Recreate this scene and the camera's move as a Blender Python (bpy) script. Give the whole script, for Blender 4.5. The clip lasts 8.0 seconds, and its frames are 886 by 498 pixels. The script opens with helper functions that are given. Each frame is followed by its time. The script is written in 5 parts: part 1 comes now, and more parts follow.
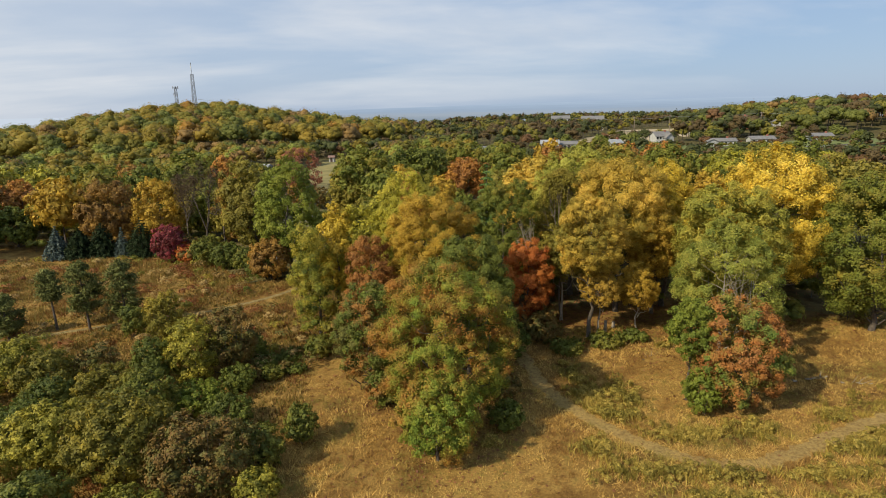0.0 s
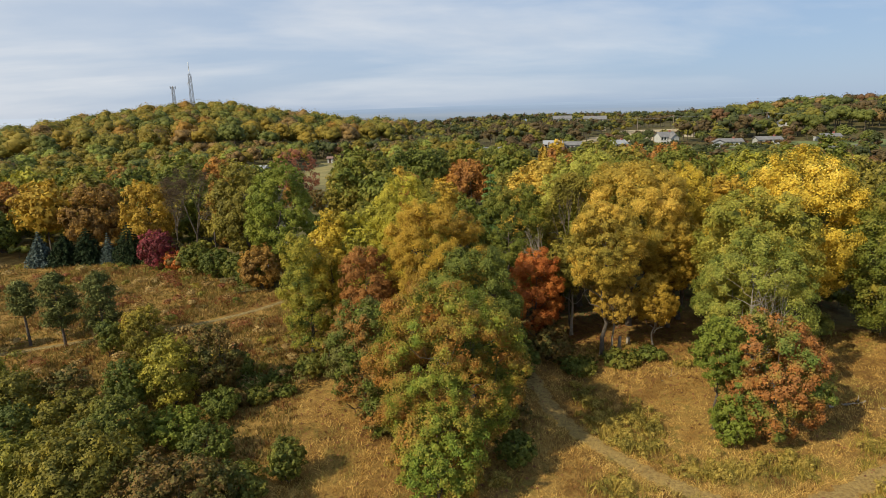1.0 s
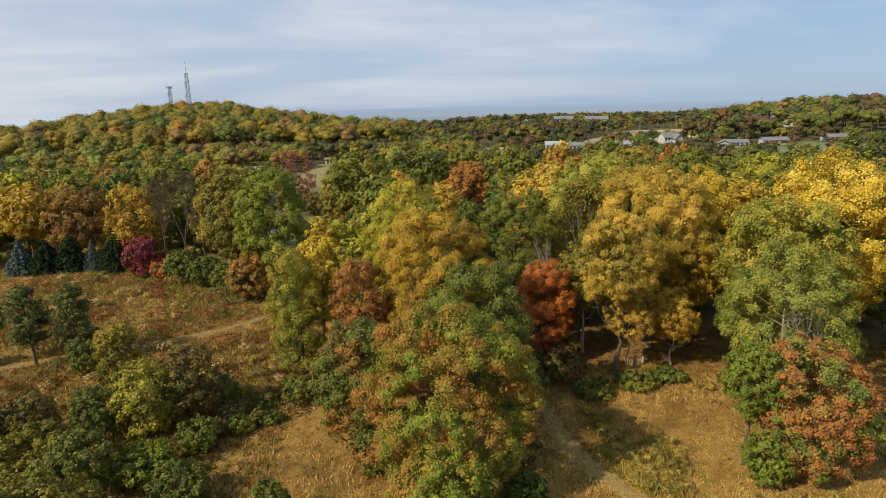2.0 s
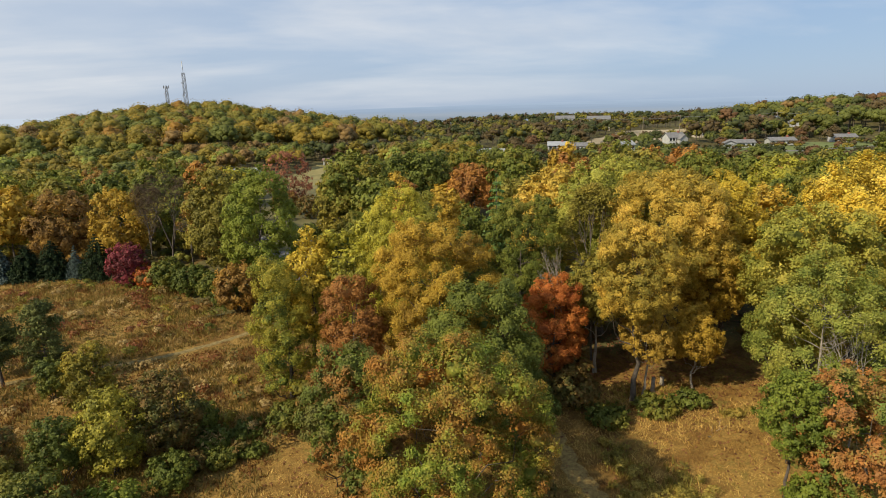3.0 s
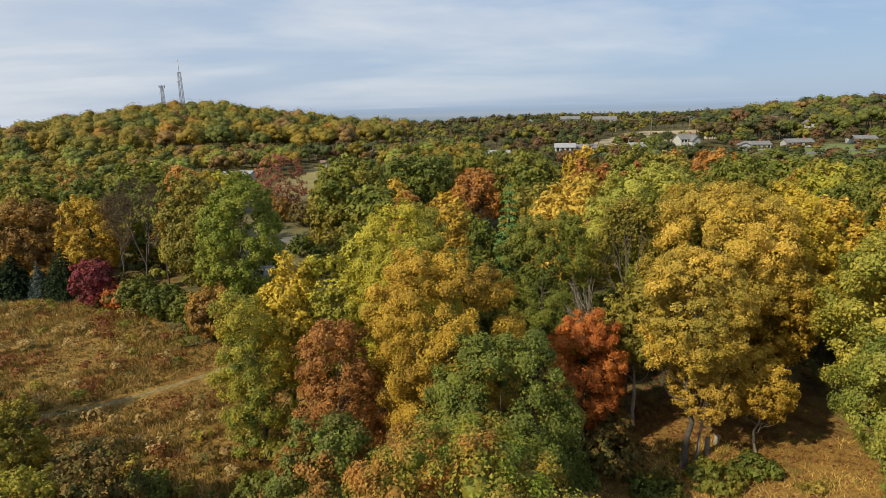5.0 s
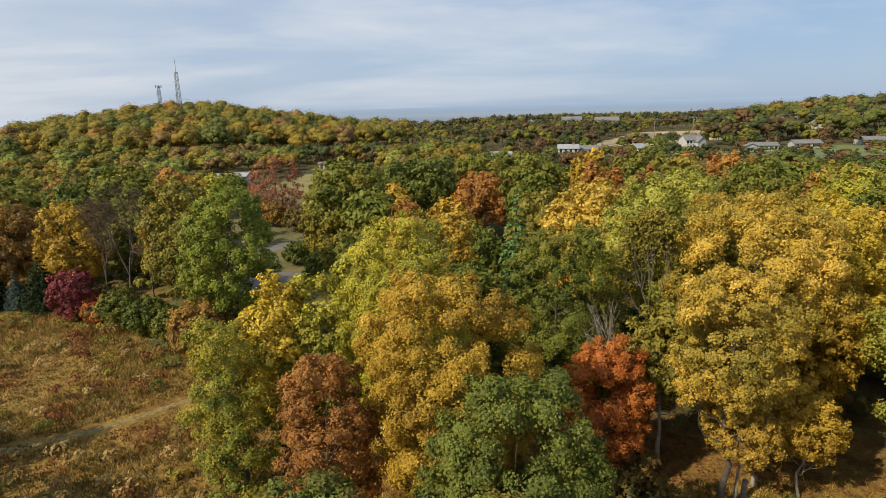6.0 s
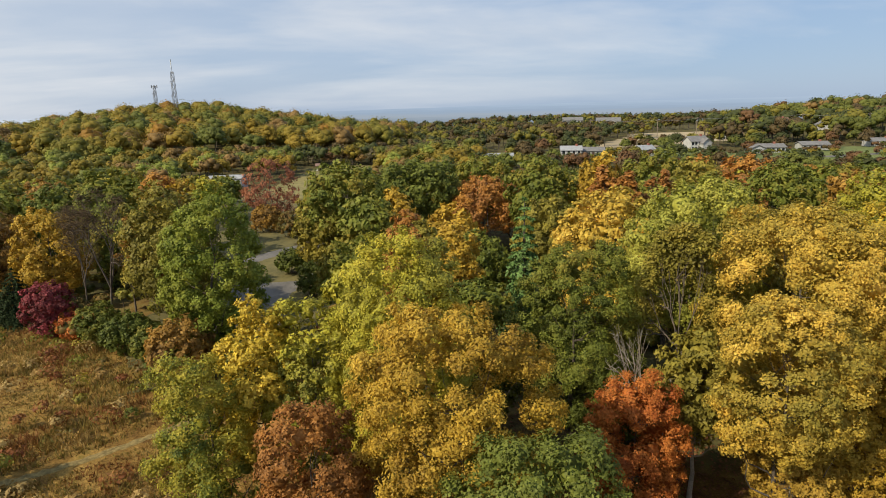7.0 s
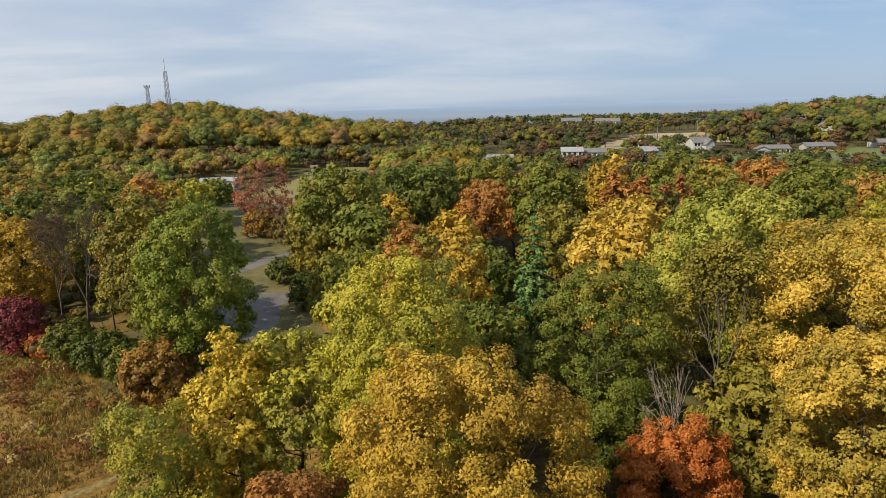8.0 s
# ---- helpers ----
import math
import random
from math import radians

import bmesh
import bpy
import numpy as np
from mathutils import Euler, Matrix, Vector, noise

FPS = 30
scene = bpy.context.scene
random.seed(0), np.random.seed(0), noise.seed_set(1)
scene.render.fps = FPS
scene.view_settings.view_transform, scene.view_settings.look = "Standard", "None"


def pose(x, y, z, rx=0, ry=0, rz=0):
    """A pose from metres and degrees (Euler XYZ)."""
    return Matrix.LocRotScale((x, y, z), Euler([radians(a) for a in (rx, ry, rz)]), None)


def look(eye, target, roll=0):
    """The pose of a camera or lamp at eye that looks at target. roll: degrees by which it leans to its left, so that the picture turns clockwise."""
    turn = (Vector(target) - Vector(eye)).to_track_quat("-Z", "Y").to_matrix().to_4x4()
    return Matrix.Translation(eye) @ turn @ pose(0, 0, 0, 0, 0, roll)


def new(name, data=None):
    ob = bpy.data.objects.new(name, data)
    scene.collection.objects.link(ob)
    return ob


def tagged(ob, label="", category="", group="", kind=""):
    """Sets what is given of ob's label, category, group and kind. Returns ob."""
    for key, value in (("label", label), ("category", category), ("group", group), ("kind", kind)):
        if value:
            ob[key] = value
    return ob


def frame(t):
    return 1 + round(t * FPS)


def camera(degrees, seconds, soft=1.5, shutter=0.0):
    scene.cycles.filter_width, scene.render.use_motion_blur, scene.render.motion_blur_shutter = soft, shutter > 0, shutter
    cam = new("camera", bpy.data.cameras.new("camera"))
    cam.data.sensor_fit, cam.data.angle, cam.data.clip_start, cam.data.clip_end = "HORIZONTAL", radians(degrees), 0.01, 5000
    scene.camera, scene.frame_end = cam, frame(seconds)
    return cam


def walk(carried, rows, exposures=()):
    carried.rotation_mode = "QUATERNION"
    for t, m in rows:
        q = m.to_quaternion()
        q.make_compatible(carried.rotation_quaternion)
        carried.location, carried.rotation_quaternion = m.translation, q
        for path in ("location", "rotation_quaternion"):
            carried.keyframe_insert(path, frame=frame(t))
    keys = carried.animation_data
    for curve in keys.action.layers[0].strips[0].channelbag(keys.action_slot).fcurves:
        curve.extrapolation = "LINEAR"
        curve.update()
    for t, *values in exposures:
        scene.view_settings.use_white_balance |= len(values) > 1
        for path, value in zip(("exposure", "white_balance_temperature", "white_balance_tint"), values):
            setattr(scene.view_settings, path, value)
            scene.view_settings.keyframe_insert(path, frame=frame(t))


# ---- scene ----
cam = camera(72.1, 8.0, 0.8)
METRES, EYE, TILT, LEAN, TURN = 45.0, 27.0, -13.1, 1.2, 0.0
ROWS = [
    (0.0, 0.0, 0.0, 0.0, 0.0, 0.0, 0.0),
    (0.5, -0.0017, 0.0605, 0.0134, 0.01, 0.01, 0.01),
    (1.0, -0.0032, 0.1215, 0.0269, 0.04, 0.01, 0.01),
    (1.5, -0.0046, 0.1824, 0.0407, 0.01, 0.02, 0.01),
    (3.0, -0.0072, 0.3614, 0.0824, 0.03, -0.01, 0.03),
    (3.5, -0.0083, 0.4206, 0.096, 0.11, -0.02, 0.0),
    (4.0, -0.0109, 0.4812, 0.1089, 0.17, -0.01, -0.02),
    (4.5, -0.015, 0.542, 0.1222, 0.16, 0.01, -0.03),
    (6.0, -0.025, 0.7253, 0.1665, 0.15, 0.04, -0.03),
    (6.5, -0.0286, 0.7861, 0.1816, 0.12, 0.06, -0.04),
    (7.0, -0.0337, 0.8484, 0.1968, 0.07, 0.08, -0.05),
    (7.5, -0.0407, 0.9106, 0.2118, -0.03, 0.09, -0.05),
    (8.0, -0.0477, 0.9724, 0.226, -0.25, 0.11, 0.0),
]
walk(cam, [(t, pose(0, 0, EYE, TILT, LEAN, TURN) @ pose(METRES * x, METRES * y, METRES * z, 90 + pitch, roll, yaw)) for t, x, y, z, yaw, pitch, roll in ROWS])

# ---- light ----
SUN_UP, SUN_FROM = 38.0, (-0.8, -0.6)      # degrees above the horizon; where the sun stands, seen from above
scene.view_settings.exposure = 0.0


def build_sky():
    w = bpy.data.worlds.new("sky")
    scene.world = w
    w.use_nodes = True
    nt = w.node_tree
    nt.nodes.clear()
    N, L = nt.nodes.new, nt.links.new
    out, bg = N("ShaderNodeOutputWorld"), N("ShaderNodeBackground")
    sky = N("ShaderNodeTexSky")
    sky.sky_type, sky.sun_disc = "NISHITA", False
    sky.sun_elevation = radians(SUN_UP)
    sky.sun_rotation = math.atan2(SUN_FROM[0], SUN_FROM[1])
    sky.air_density, sky.dust_density, sky.ozone_density = 1.0, 0.6, 1.5
    tc = N("ShaderNodeTexCoord")
    sep = N("ShaderNodeSeparateXYZ")
    L(tc.outputs["Generated"], sep.inputs[0])
    up = N("ShaderNodeMath")
    up.operation, up.use_clamp = "MAXIMUM", False
    up.inputs[1].default_value = 0.0
    L(sep.outputs["Z"], up.inputs[0])
    add = N("ShaderNodeMath")
    add.inputs[1].default_value = 0.16
    L(up.outputs[0], add.inputs[0])
    flat = N("ShaderNodeVectorMath")
    flat.operation = "DIVIDE"
    comb = N("ShaderNodeCombineXYZ")
    for i in (0, 1):
        L(add.outputs[0], comb.inputs[i])
    comb.inputs[2].default_value = 1.0
    L(tc.outputs["Generated"], flat.inputs[0])
    L(comb.outputs[0], flat.inputs[1])
    mp = N("ShaderNodeMapping")
    mp.inputs["Scale"].default_value = (0.5, 0.8, 0.0)
    mp.inputs["Rotation"].default_value = (0, 0, radians(-14))
    mp.inputs["Location"].default_value = (0.9, 0.35, 0)
    L(flat.outputs[0], mp.inputs[0])
    n1 = N("ShaderNodeTexNoise")
    n1.inputs["Scale"].default_value, n1.inputs["Detail"].default_value, n1.inputs["Roughness"].default_value = 0.7, 7, 0.52
    n1.inputs["Distortion"].default_value = 0.5
    L(mp.outputs[0], n1.inputs["Vector"])
    r1 = N("ShaderNodeValToRGB")
    r1.color_ramp.elements[0].position, r1.color_ramp.elements[1].position = 0.42, 0.62
    r1.color_ramp.elements[0].color, r1.color_ramp.elements[1].color = (0.12, 0.12, 0.12, 1), (0.95, 0.95, 0.95, 1)
    L(n1.outputs["Fac"], r1.inputs[0])
    # greyer bellies inside the cloud
    n2 = N("ShaderNodeTexNoise")
    n2.inputs["Scale"].default_value, n2.inputs["Detail"].default_value = 1.7, 6
    L(mp.outputs[0], n2.inputs["Vector"])
    r2 = N("ShaderNodeValToRGB")
    r2.color_ramp.elements[0].position, r2.color_ramp.elements[1].position = 0.35, 0.65
    r2.color_ramp.elements[0].color, r2.color_ramp.elements[1].color = CLOUD_DARK, CLOUD_LIGHT
    L(n2.outputs["Fac"], r2.inputs[0])
    mix = N("ShaderNodeMix")
    mix.data_type = "RGBA"
    lowsky = N("ShaderNodeMapRange")
    lowsky.inputs["From Min"].default_value, lowsky.inputs["From Max"].default_value = 0.0, 0.16
    lowsky.inputs["To Min"].default_value, lowsky.inputs["To Max"].default_value = 0.35, 1.0
    L(sep.outputs["Z"], lowsky.inputs["Value"])
    veil = N("ShaderNodeMath")
    veil.operation = "MULTIPLY"
    L(r1.outputs[0], veil.inputs[0])
    L(lowsky.outputs[0], veil.inputs[1])
    # the cloud thins out towards the east
    thinner = N("ShaderNodeMapRange")
    thinner.inputs["From Min"].default_value, thinner.inputs["From Max"].default_value = -0.6, 0.6
    thinner.inputs["To Min"].default_value, thinner.inputs["To Max"].default_value = 0.4, -0.4
    L(sep.outputs["X"], thinner.inputs["Value"])
    cover = N("ShaderNodeMath")
    cover.operation, cover.use_clamp = "ADD", True
    L(veil.outputs[0], cover.inputs[0])
    L(thinner.outputs[0], cover.inputs[1])
    L(cover.outputs[0], mix.inputs["Factor"])
    clear = N("ShaderNodeMix")
    clear.data_type = "RGBA"
    clear.inputs["Factor"].default_value = 0.75
    clear.inputs["B"].default_value = CLEAR_SKY
    L(sky.outputs[0], clear.inputs["A"])
    L(clear.outputs["Result"], mix.inputs["A"])
    L(r2.outputs[0], mix.inputs["B"])
    L(mix.outputs["Result"], bg.inputs["Color"])
    bg.inputs["Strength"].default_value = SKY_STRENGTH
    L(bg.outputs[0], out.inputs[0])


CLOUD_DARK, CLOUD_LIGHT, CLEAR_SKY = (6.4, 6.9, 7.6, 1), (8.4, 8.45, 8.5, 1), (3.3, 4.7, 7.0, 1)
SKY_STRENGTH = 0.1
build_sky()
sun = new("sun", bpy.data.lights.new("sun", "SUN"))
sun.data.energy, sun.data.angle, sun.data.color = 4.9, radians(0.6), (1.0, 0.88, 0.66)
sun.matrix_world = look((SUN_FROM[0] * 100, SUN_FROM[1] * 100, 100 * math.tan(radians(SUN_UP))), (0, 0, 0))


# ---- materials ----
def nodes_for(name):
    m = bpy.data.materials.new(name)
    m.use_nodes = True
    nt = m.node_tree
    return m, nt, nt.nodes["Principled BSDF"], nt.nodes["Material Output"]


def ramp(nt, stops, soft=True):
    r = nt.nodes.new("ShaderNodeValToRGB")
    els = r.color_ramp.elements
    while len(els) < len(stops):
        els.new(0.5)
    for e, (p, c) in zip(els, stops):
        e.position, e.color = p, (*c, 1)
    r.color_ramp.interpolation = "EASE" if soft else "LINEAR"
    return r


def noise_node(nt, coord, scale, detail=4, rough=0.55):
    n = nt.nodes.new("ShaderNodeTexNoise")
    n.inputs["Scale"].default_value, n.inputs["Detail"].default_value, n.inputs["Roughness"].default_value = scale, detail, rough
    if coord is not None:
        nt.links.new(coord, n.inputs["Vector"])
    return n


def math_node(nt, op, a, b=None, clamp=False):
    n = nt.nodes.new("ShaderNodeMath")
    n.operation, n.use_clamp = op, clamp
    for i, v in enumerate((a, b)):
        if v is None:
            continue
        if isinstance(v, (int, float)):
            n.inputs[i].default_value = v
        else:
            nt.links.new(v, n.inputs[i])
    return n.outputs[0]


def leaf_material(name, colours, patch=0.3, grain=0.3, thin=0.3, spread=0.46, swing=2.6, detail=3):
    """Leaves: patches of the given colours through the crown, each leaf a little different, with light coming through."""
    m, nt, bsdf, out = nodes_for(name)
    L = nt.links.new
    lush = 1.0 if thin < 0.15 else 1.55
    colours = [(r * lush, g * lush, max(b * lush, 0.11 * g)) for r, g, b in colours]
    geo, tc, info = (nt.nodes.new(k) for k in ("ShaderNodeNewGeometry", "ShaderNodeTexCoord", "ShaderNodeObjectInfo"))
    n = noise_node(nt, tc.outputs["Object"], patch, detail, 0.6)
    stretch = math_node(nt, "MULTIPLY", math_node(nt, "SUBTRACT", n.outputs["Fac"], 0.5), swing)
    isl = math_node(nt, "MULTIPLY", math_node(nt, "SUBTRACT", geo.outputs["Random Per Island"], 0.5), grain)
    own = math_node(nt, "MULTIPLY", math_node(nt, "SUBTRACT", info.outputs["Random"], 0.5), 0.25)
    fac = math_node(nt, "ADD", math_node(nt, "ADD", math_node(nt, "ADD", stretch, isl), own), 0.5, True)
    k = len(colours)
    r = ramp(nt, [(0.12 + 0.76 * i / max(1, k - 1), c) for i, c in enumerate(colours)], False)
    L(fac, r.inputs[0])
    hsv = nt.nodes.new("ShaderNodeHueSaturation")
    wob = math_node(nt, "FRACT", math_node(nt, "MULTIPLY", geo.outputs["Random Per Island"], 37.7))
    val = math_node(nt, "ADD", math_node(nt, "MULTIPLY", wob, spread), 1 - spread / 2)
    fine = noise_node(nt, tc.outputs["Object"], 7.0, 2, 0.6)
    val = math_node(nt, "MULTIPLY", val, math_node(nt, "ADD", math_node(nt, "MULTIPLY", fine.outputs["Fac"], 0.6), 0.7))
    tuft = noise_node(nt, tc.outputs["Object"], 1.5, 3, 0.65)
    val = math_node(nt, "MULTIPLY", val, math_node(nt, "ADD", math_node(nt, "MULTIPLY", tuft.outputs["Fac"], 1.0), 0.53))
    bp = nt.nodes.new("ShaderNodeBump")
    bp.inputs["Strength"].default_value, bp.inputs["Distance"].default_value = 0.3, 0.08
    L(fine.outputs["Fac"], bp.inputs["Height"])
    L(bp.outputs[0], bsdf.inputs["Normal"])
    L(val, hsv.inputs["Value"])
    L(r.outputs[0], hsv.inputs["Color"])
    L(hsv.outputs[0], bsdf.inputs["Base Color"])
    bsdf.inputs["Roughness"].default_value = 0.62
    bsdf.inputs["Specular IOR Level"].default_value = 0.25 if thin > 0.15 else 0.08
    tr, mx = nt.nodes.new("ShaderNodeBsdfTranslucent"), nt.nodes.new("ShaderNodeMixShader")
    L(hsv.outputs[0], tr.inputs["Color"])
    mx.inputs[0].default_value = thin
    L(bsdf.outputs[0], mx.inputs[1])
    L(tr.outputs[0], mx.inputs[2])
    L(mx.outputs[0], out.inputs["Surface"])
    return m


def plain_material(name, dark, light, scale=2.0, rough=0.8, metal=0.0, bump=0.0, coord="Object"):
    """A surface that wavers between two tones at two scales, with fine relief."""
    m, nt, bsdf, out = nodes_for(name)
    L = nt.links.new
    tc = nt.nodes.new("ShaderNodeTexCoord")
    a, b = noise_node(nt, tc.outputs[coord], scale, 6, 0.6), noise_node(nt, tc.outputs[coord], scale * 9, 3, 0.5)
    f = math_node(nt, "ADD", math_node(nt, "MULTIPLY", a.outputs["Fac"], 0.7), math_node(nt, "MULTIPLY", b.outputs["Fac"], 0.3))
    r = ramp(nt, [(0.33, dark), (0.67, light)])
    L(f, r.inputs[0])
    L(r.outputs[0], bsdf.inputs["Base Color"])
    bsdf.inputs["Roughness"].default_value, bsdf.inputs["Metallic"].default_value = rough, metal
    if bump:
        bp = nt.nodes.new("ShaderNodeBump")
        bp.inputs["Strength"].default_value, bp.inputs["Distance"].default_value = bump, 0.1
        L(b.outputs["Fac"], bp.inputs["Height"])
        L(bp.outputs[0], bsdf.inputs["Normal"])
    return m


GREEN, DKGREEN, OLIVE, YGREEN = (0.105, 0.12, 0.017), (0.062, 0.075, 0.013), (0.17, 0.145, 0.022), (0.26, 0.24, 0.025)

LEAF = {}
LEAF["russet"] = leaf_material("russet_leaves", [(0.09, 0.123, 0.021), (0.153, 0.142, 0.027), (0.234, 0.123, 0.032), (0.279, 0.119, 0.03), (0.225, 0.104, 0.032)], 0.3, 0.15, swing=3.4, detail=1.5)
LEAF["maple"] = leaf_material("turning_maple_leaves", [(0.1, 0.14, 0.018), (0.14, 0.165, 0.02), (0.185, 0.165, 0.023), (0.225, 0.135, 0.024), (0.25, 0.12, 0.024)], 0.3, 0.2, swing=2.7, detail=4)
LEAF["ash"] = leaf_material("pale_green_leaves", [(0.144, 0.151, 0.024), (0.216, 0.203, 0.031), (0.3, 0.249, 0.04)], 0.3)
LEAF["ash_green"] = leaf_material("green_ash_leaves", [(0.115, 0.137, 0.024), (0.173, 0.181, 0.03), (0.243, 0.22, 0.04)], 0.3)
LEAF["yellow"] = leaf_material("yellow_leaves", [(0.276, 0.208, 0.028), (0.404, 0.293, 0.032), (0.483, 0.35, 0.044), (0.543, 0.416, 0.08)], 0.25)
LEAF["yellow_olive"] = leaf_material("yellow_and_olive_leaves", [(0.186, 0.151, 0.025), (0.267, 0.194, 0.03), (0.371, 0.254, 0.038), (0.464, 0.319, 0.058)], 0.2)
LEAF["gold"] = leaf_material("gold_leaves", [(0.196, 0.121, 0.017), (0.265, 0.172, 0.021), (0.323, 0.214, 0.026), (0.363, 0.246, 0.036)], 0.25)
LEAF["bright"] = leaf_material("bright_yellow_leaves", [(0.277, 0.208, 0.022), (0.361, 0.264, 0.028), (0.42, 0.312, 0.044)], 0.3)
LEAF["green"] = leaf_material("green_leaves", [DKGREEN, GREEN, (0.13, 0.132, 0.02), (0.18, 0.145, 0.022)], 0.2)
LEAF["leafy"] = leaf_material("mid_green_leaves", [(0.085, 0.11, 0.015), (0.12, 0.143, 0.018), (0.17, 0.18, 0.025)], 0.2)
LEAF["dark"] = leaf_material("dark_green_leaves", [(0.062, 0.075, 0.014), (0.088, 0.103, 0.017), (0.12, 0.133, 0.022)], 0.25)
LEAF["fresh"] = leaf_material("light_green_leaves", [(0.136, 0.14, 0.021), (0.199, 0.2, 0.03), (0.272, 0.256, 0.045)], 0.25)
LEAF["olive"] = leaf_material("olive_leaves", [(0.12, 0.105, 0.02), OLIVE, (0.22, 0.175, 0.03)], 0.3)
LEAF["ygreen"] = leaf_material("yellow_green_leaves", [(0.14, 0.14, 0.025), (0.22, 0.2, 0.028), YGREEN, (0.33, 0.27, 0.03)], 0.25)
LEAF["tan"] = leaf_material("tan_leaves", [(0.2, 0.14, 0.025), (0.28, 0.18, 0.028), (0.3, 0.2, 0.03)], 0.4)
LEAF["orange"] = leaf_material("orange_leaves", [(0.2, 0.095, 0.03), (0.26, 0.12, 0.028), (0.29, 0.14, 0.028), (0.33, 0.17, 0.035)], 0.3)
LEAF["red"] = leaf_material("red_orange_leaves", [(0.224, 0.063, 0.016), (0.296, 0.092, 0.02), (0.36, 0.133, 0.028)], 0.4)
LEAF["rust"] = leaf_material("rust_leaves", [(0.16, 0.076, 0.022), (0.227, 0.103, 0.026), (0.283, 0.131, 0.03)], 0.35)
LEAF["mixed"] = leaf_material("green_and_rust_leaves", [(0.224, 0.106, 0.023), (0.172, 0.101, 0.025), (0.095, 0.11, 0.023), (0.09, 0.11, 0.015), (0.103, 0.101, 0.023)], 0.3, 0.12, swing=3.2, detail=1)
LEAF["wine"] = leaf_material("wine_red_leaves", [(0.088, 0.03, 0.028), (0.143, 0.028, 0.031), (0.22, 0.045, 0.05)], 0.3)
LEAF["brown"] = leaf_material("brown_orange_leaves", [(0.135, 0.079, 0.025), (0.207, 0.119, 0.025), (0.27, 0.154, 0.027)], 0.3)
LEAF["spruce"] = leaf_material("spruce_needles", [(0.016, 0.027, 0.011), (0.025, 0.04, 0.015), (0.036, 0.054, 0.02)], 0.8, thin=0.08)
LEAF["blue"] = leaf_material("blue_spruce_needles", [(0.06, 0.085, 0.07), (0.09, 0.12, 0.1), (0.125, 0.16, 0.14)], 0.8, thin=0.08)
LEAF["cedar"] = leaf_material("green_needles", [(0.078, 0.149, 0.039), (0.13, 0.216, 0.065), (0.182, 0.27, 0.091)], 0.5, thin=0.12)
LEAF["pine"] = leaf_material("pine_needles", [(0.081, 0.091, 0.026), (0.128, 0.14, 0.041), (0.189, 0.195, 0.062)], 0.6, thin=0.1)
LEAF["ivy"] = leaf_material("turning_vine_leaves", [(0.05, 0.074, 0.015), (0.094, 0.111, 0.018), (0.144, 0.148, 0.019), (0.238, 0.2, 0.022), (0.259, 0.222, 0.03)], 0.28)
LEAF["brick"] = leaf_material("brick_red_leaves", [(0.14, 0.06, 0.035), (0.22, 0.085, 0.045), (0.26, 0.11, 0.055)], 0.3)
LEAF["twig"] = leaf_material("grey_brown_twigs", [(0.055, 0.039, 0.021), (0.088, 0.06, 0.034), (0.11, 0.08, 0.046)], 0.4, thin=0.12)
LEAF["bush"] = leaf_material("shrub_leaves", [(0.059, 0.074, 0.014), (0.104, 0.111, 0.018), (0.158, 0.139, 0.022)], 0.35)
LEAF["bush_yellow"] = leaf_material("yellowing_shrub_leaves", [(0.086, 0.082, 0.014), (0.144, 0.123, 0.018), (0.234, 0.18, 0.022)], 0.35)
LEAF["bush_lime"] = leaf_material("yellow_green_shrub_leaves", [(0.099, 0.098, 0.015), (0.171, 0.156, 0.02), (0.261, 0.221, 0.028)], 0.4)
LEAF["bush_brown"] = leaf_material("browning_shrub_leaves", [(0.072, 0.074, 0.018), (0.099, 0.082, 0.02), (0.144, 0.082, 0.024), (0.09, 0.09, 0.02)], 0.35)
for tone, c in {"far_olive": (0.18, 0.138, 0.02), "far_green": (0.1, 0.11, 0.022), "far_deep": (0.05, 0.058, 0.018), "far_gold": (0.27, 0.18, 0.024), "far_yellow": (0.26, 0.23, 0.03), "far_tan": (0.19, 0.12, 0.04),
                "far_rust": (0.125, 0.068, 0.03), "far_orange": (0.3, 0.13, 0.025), "far_brown": (0.082, 0.058, 0.024), "far_grey": (0.12, 0.1, 0.055), "far_lime": (0.2, 0.22, 0.04),
                "far_moss": (0.145, 0.128, 0.02), "far_amber": (0.205, 0.145, 0.02), "far_brass": (0.22, 0.12, 0.02)}.items():
    LEAF[tone] = leaf_material(tone + "_leaves", [tuple(v * k for v in c) for k in (0.78, 0.91, 1.02)], 0.08, 0.3, spread=0.22)
BARK = plain_material("grey_brown_bark", (0.05, 0.04, 0.03), (0.14, 0.115, 0.09), 3, 0.9, bump=0.5)
BARK_PALE = plain_material("pale_bark", (0.2, 0.17, 0.13), (0.4, 0.35, 0.28), 3, 0.85, bump=0.4)
BARK_GREY = plain_material("bare_grey_twigs", (0.07, 0.055, 0.042), (0.15, 0.12, 0.095), 2, 0.9)


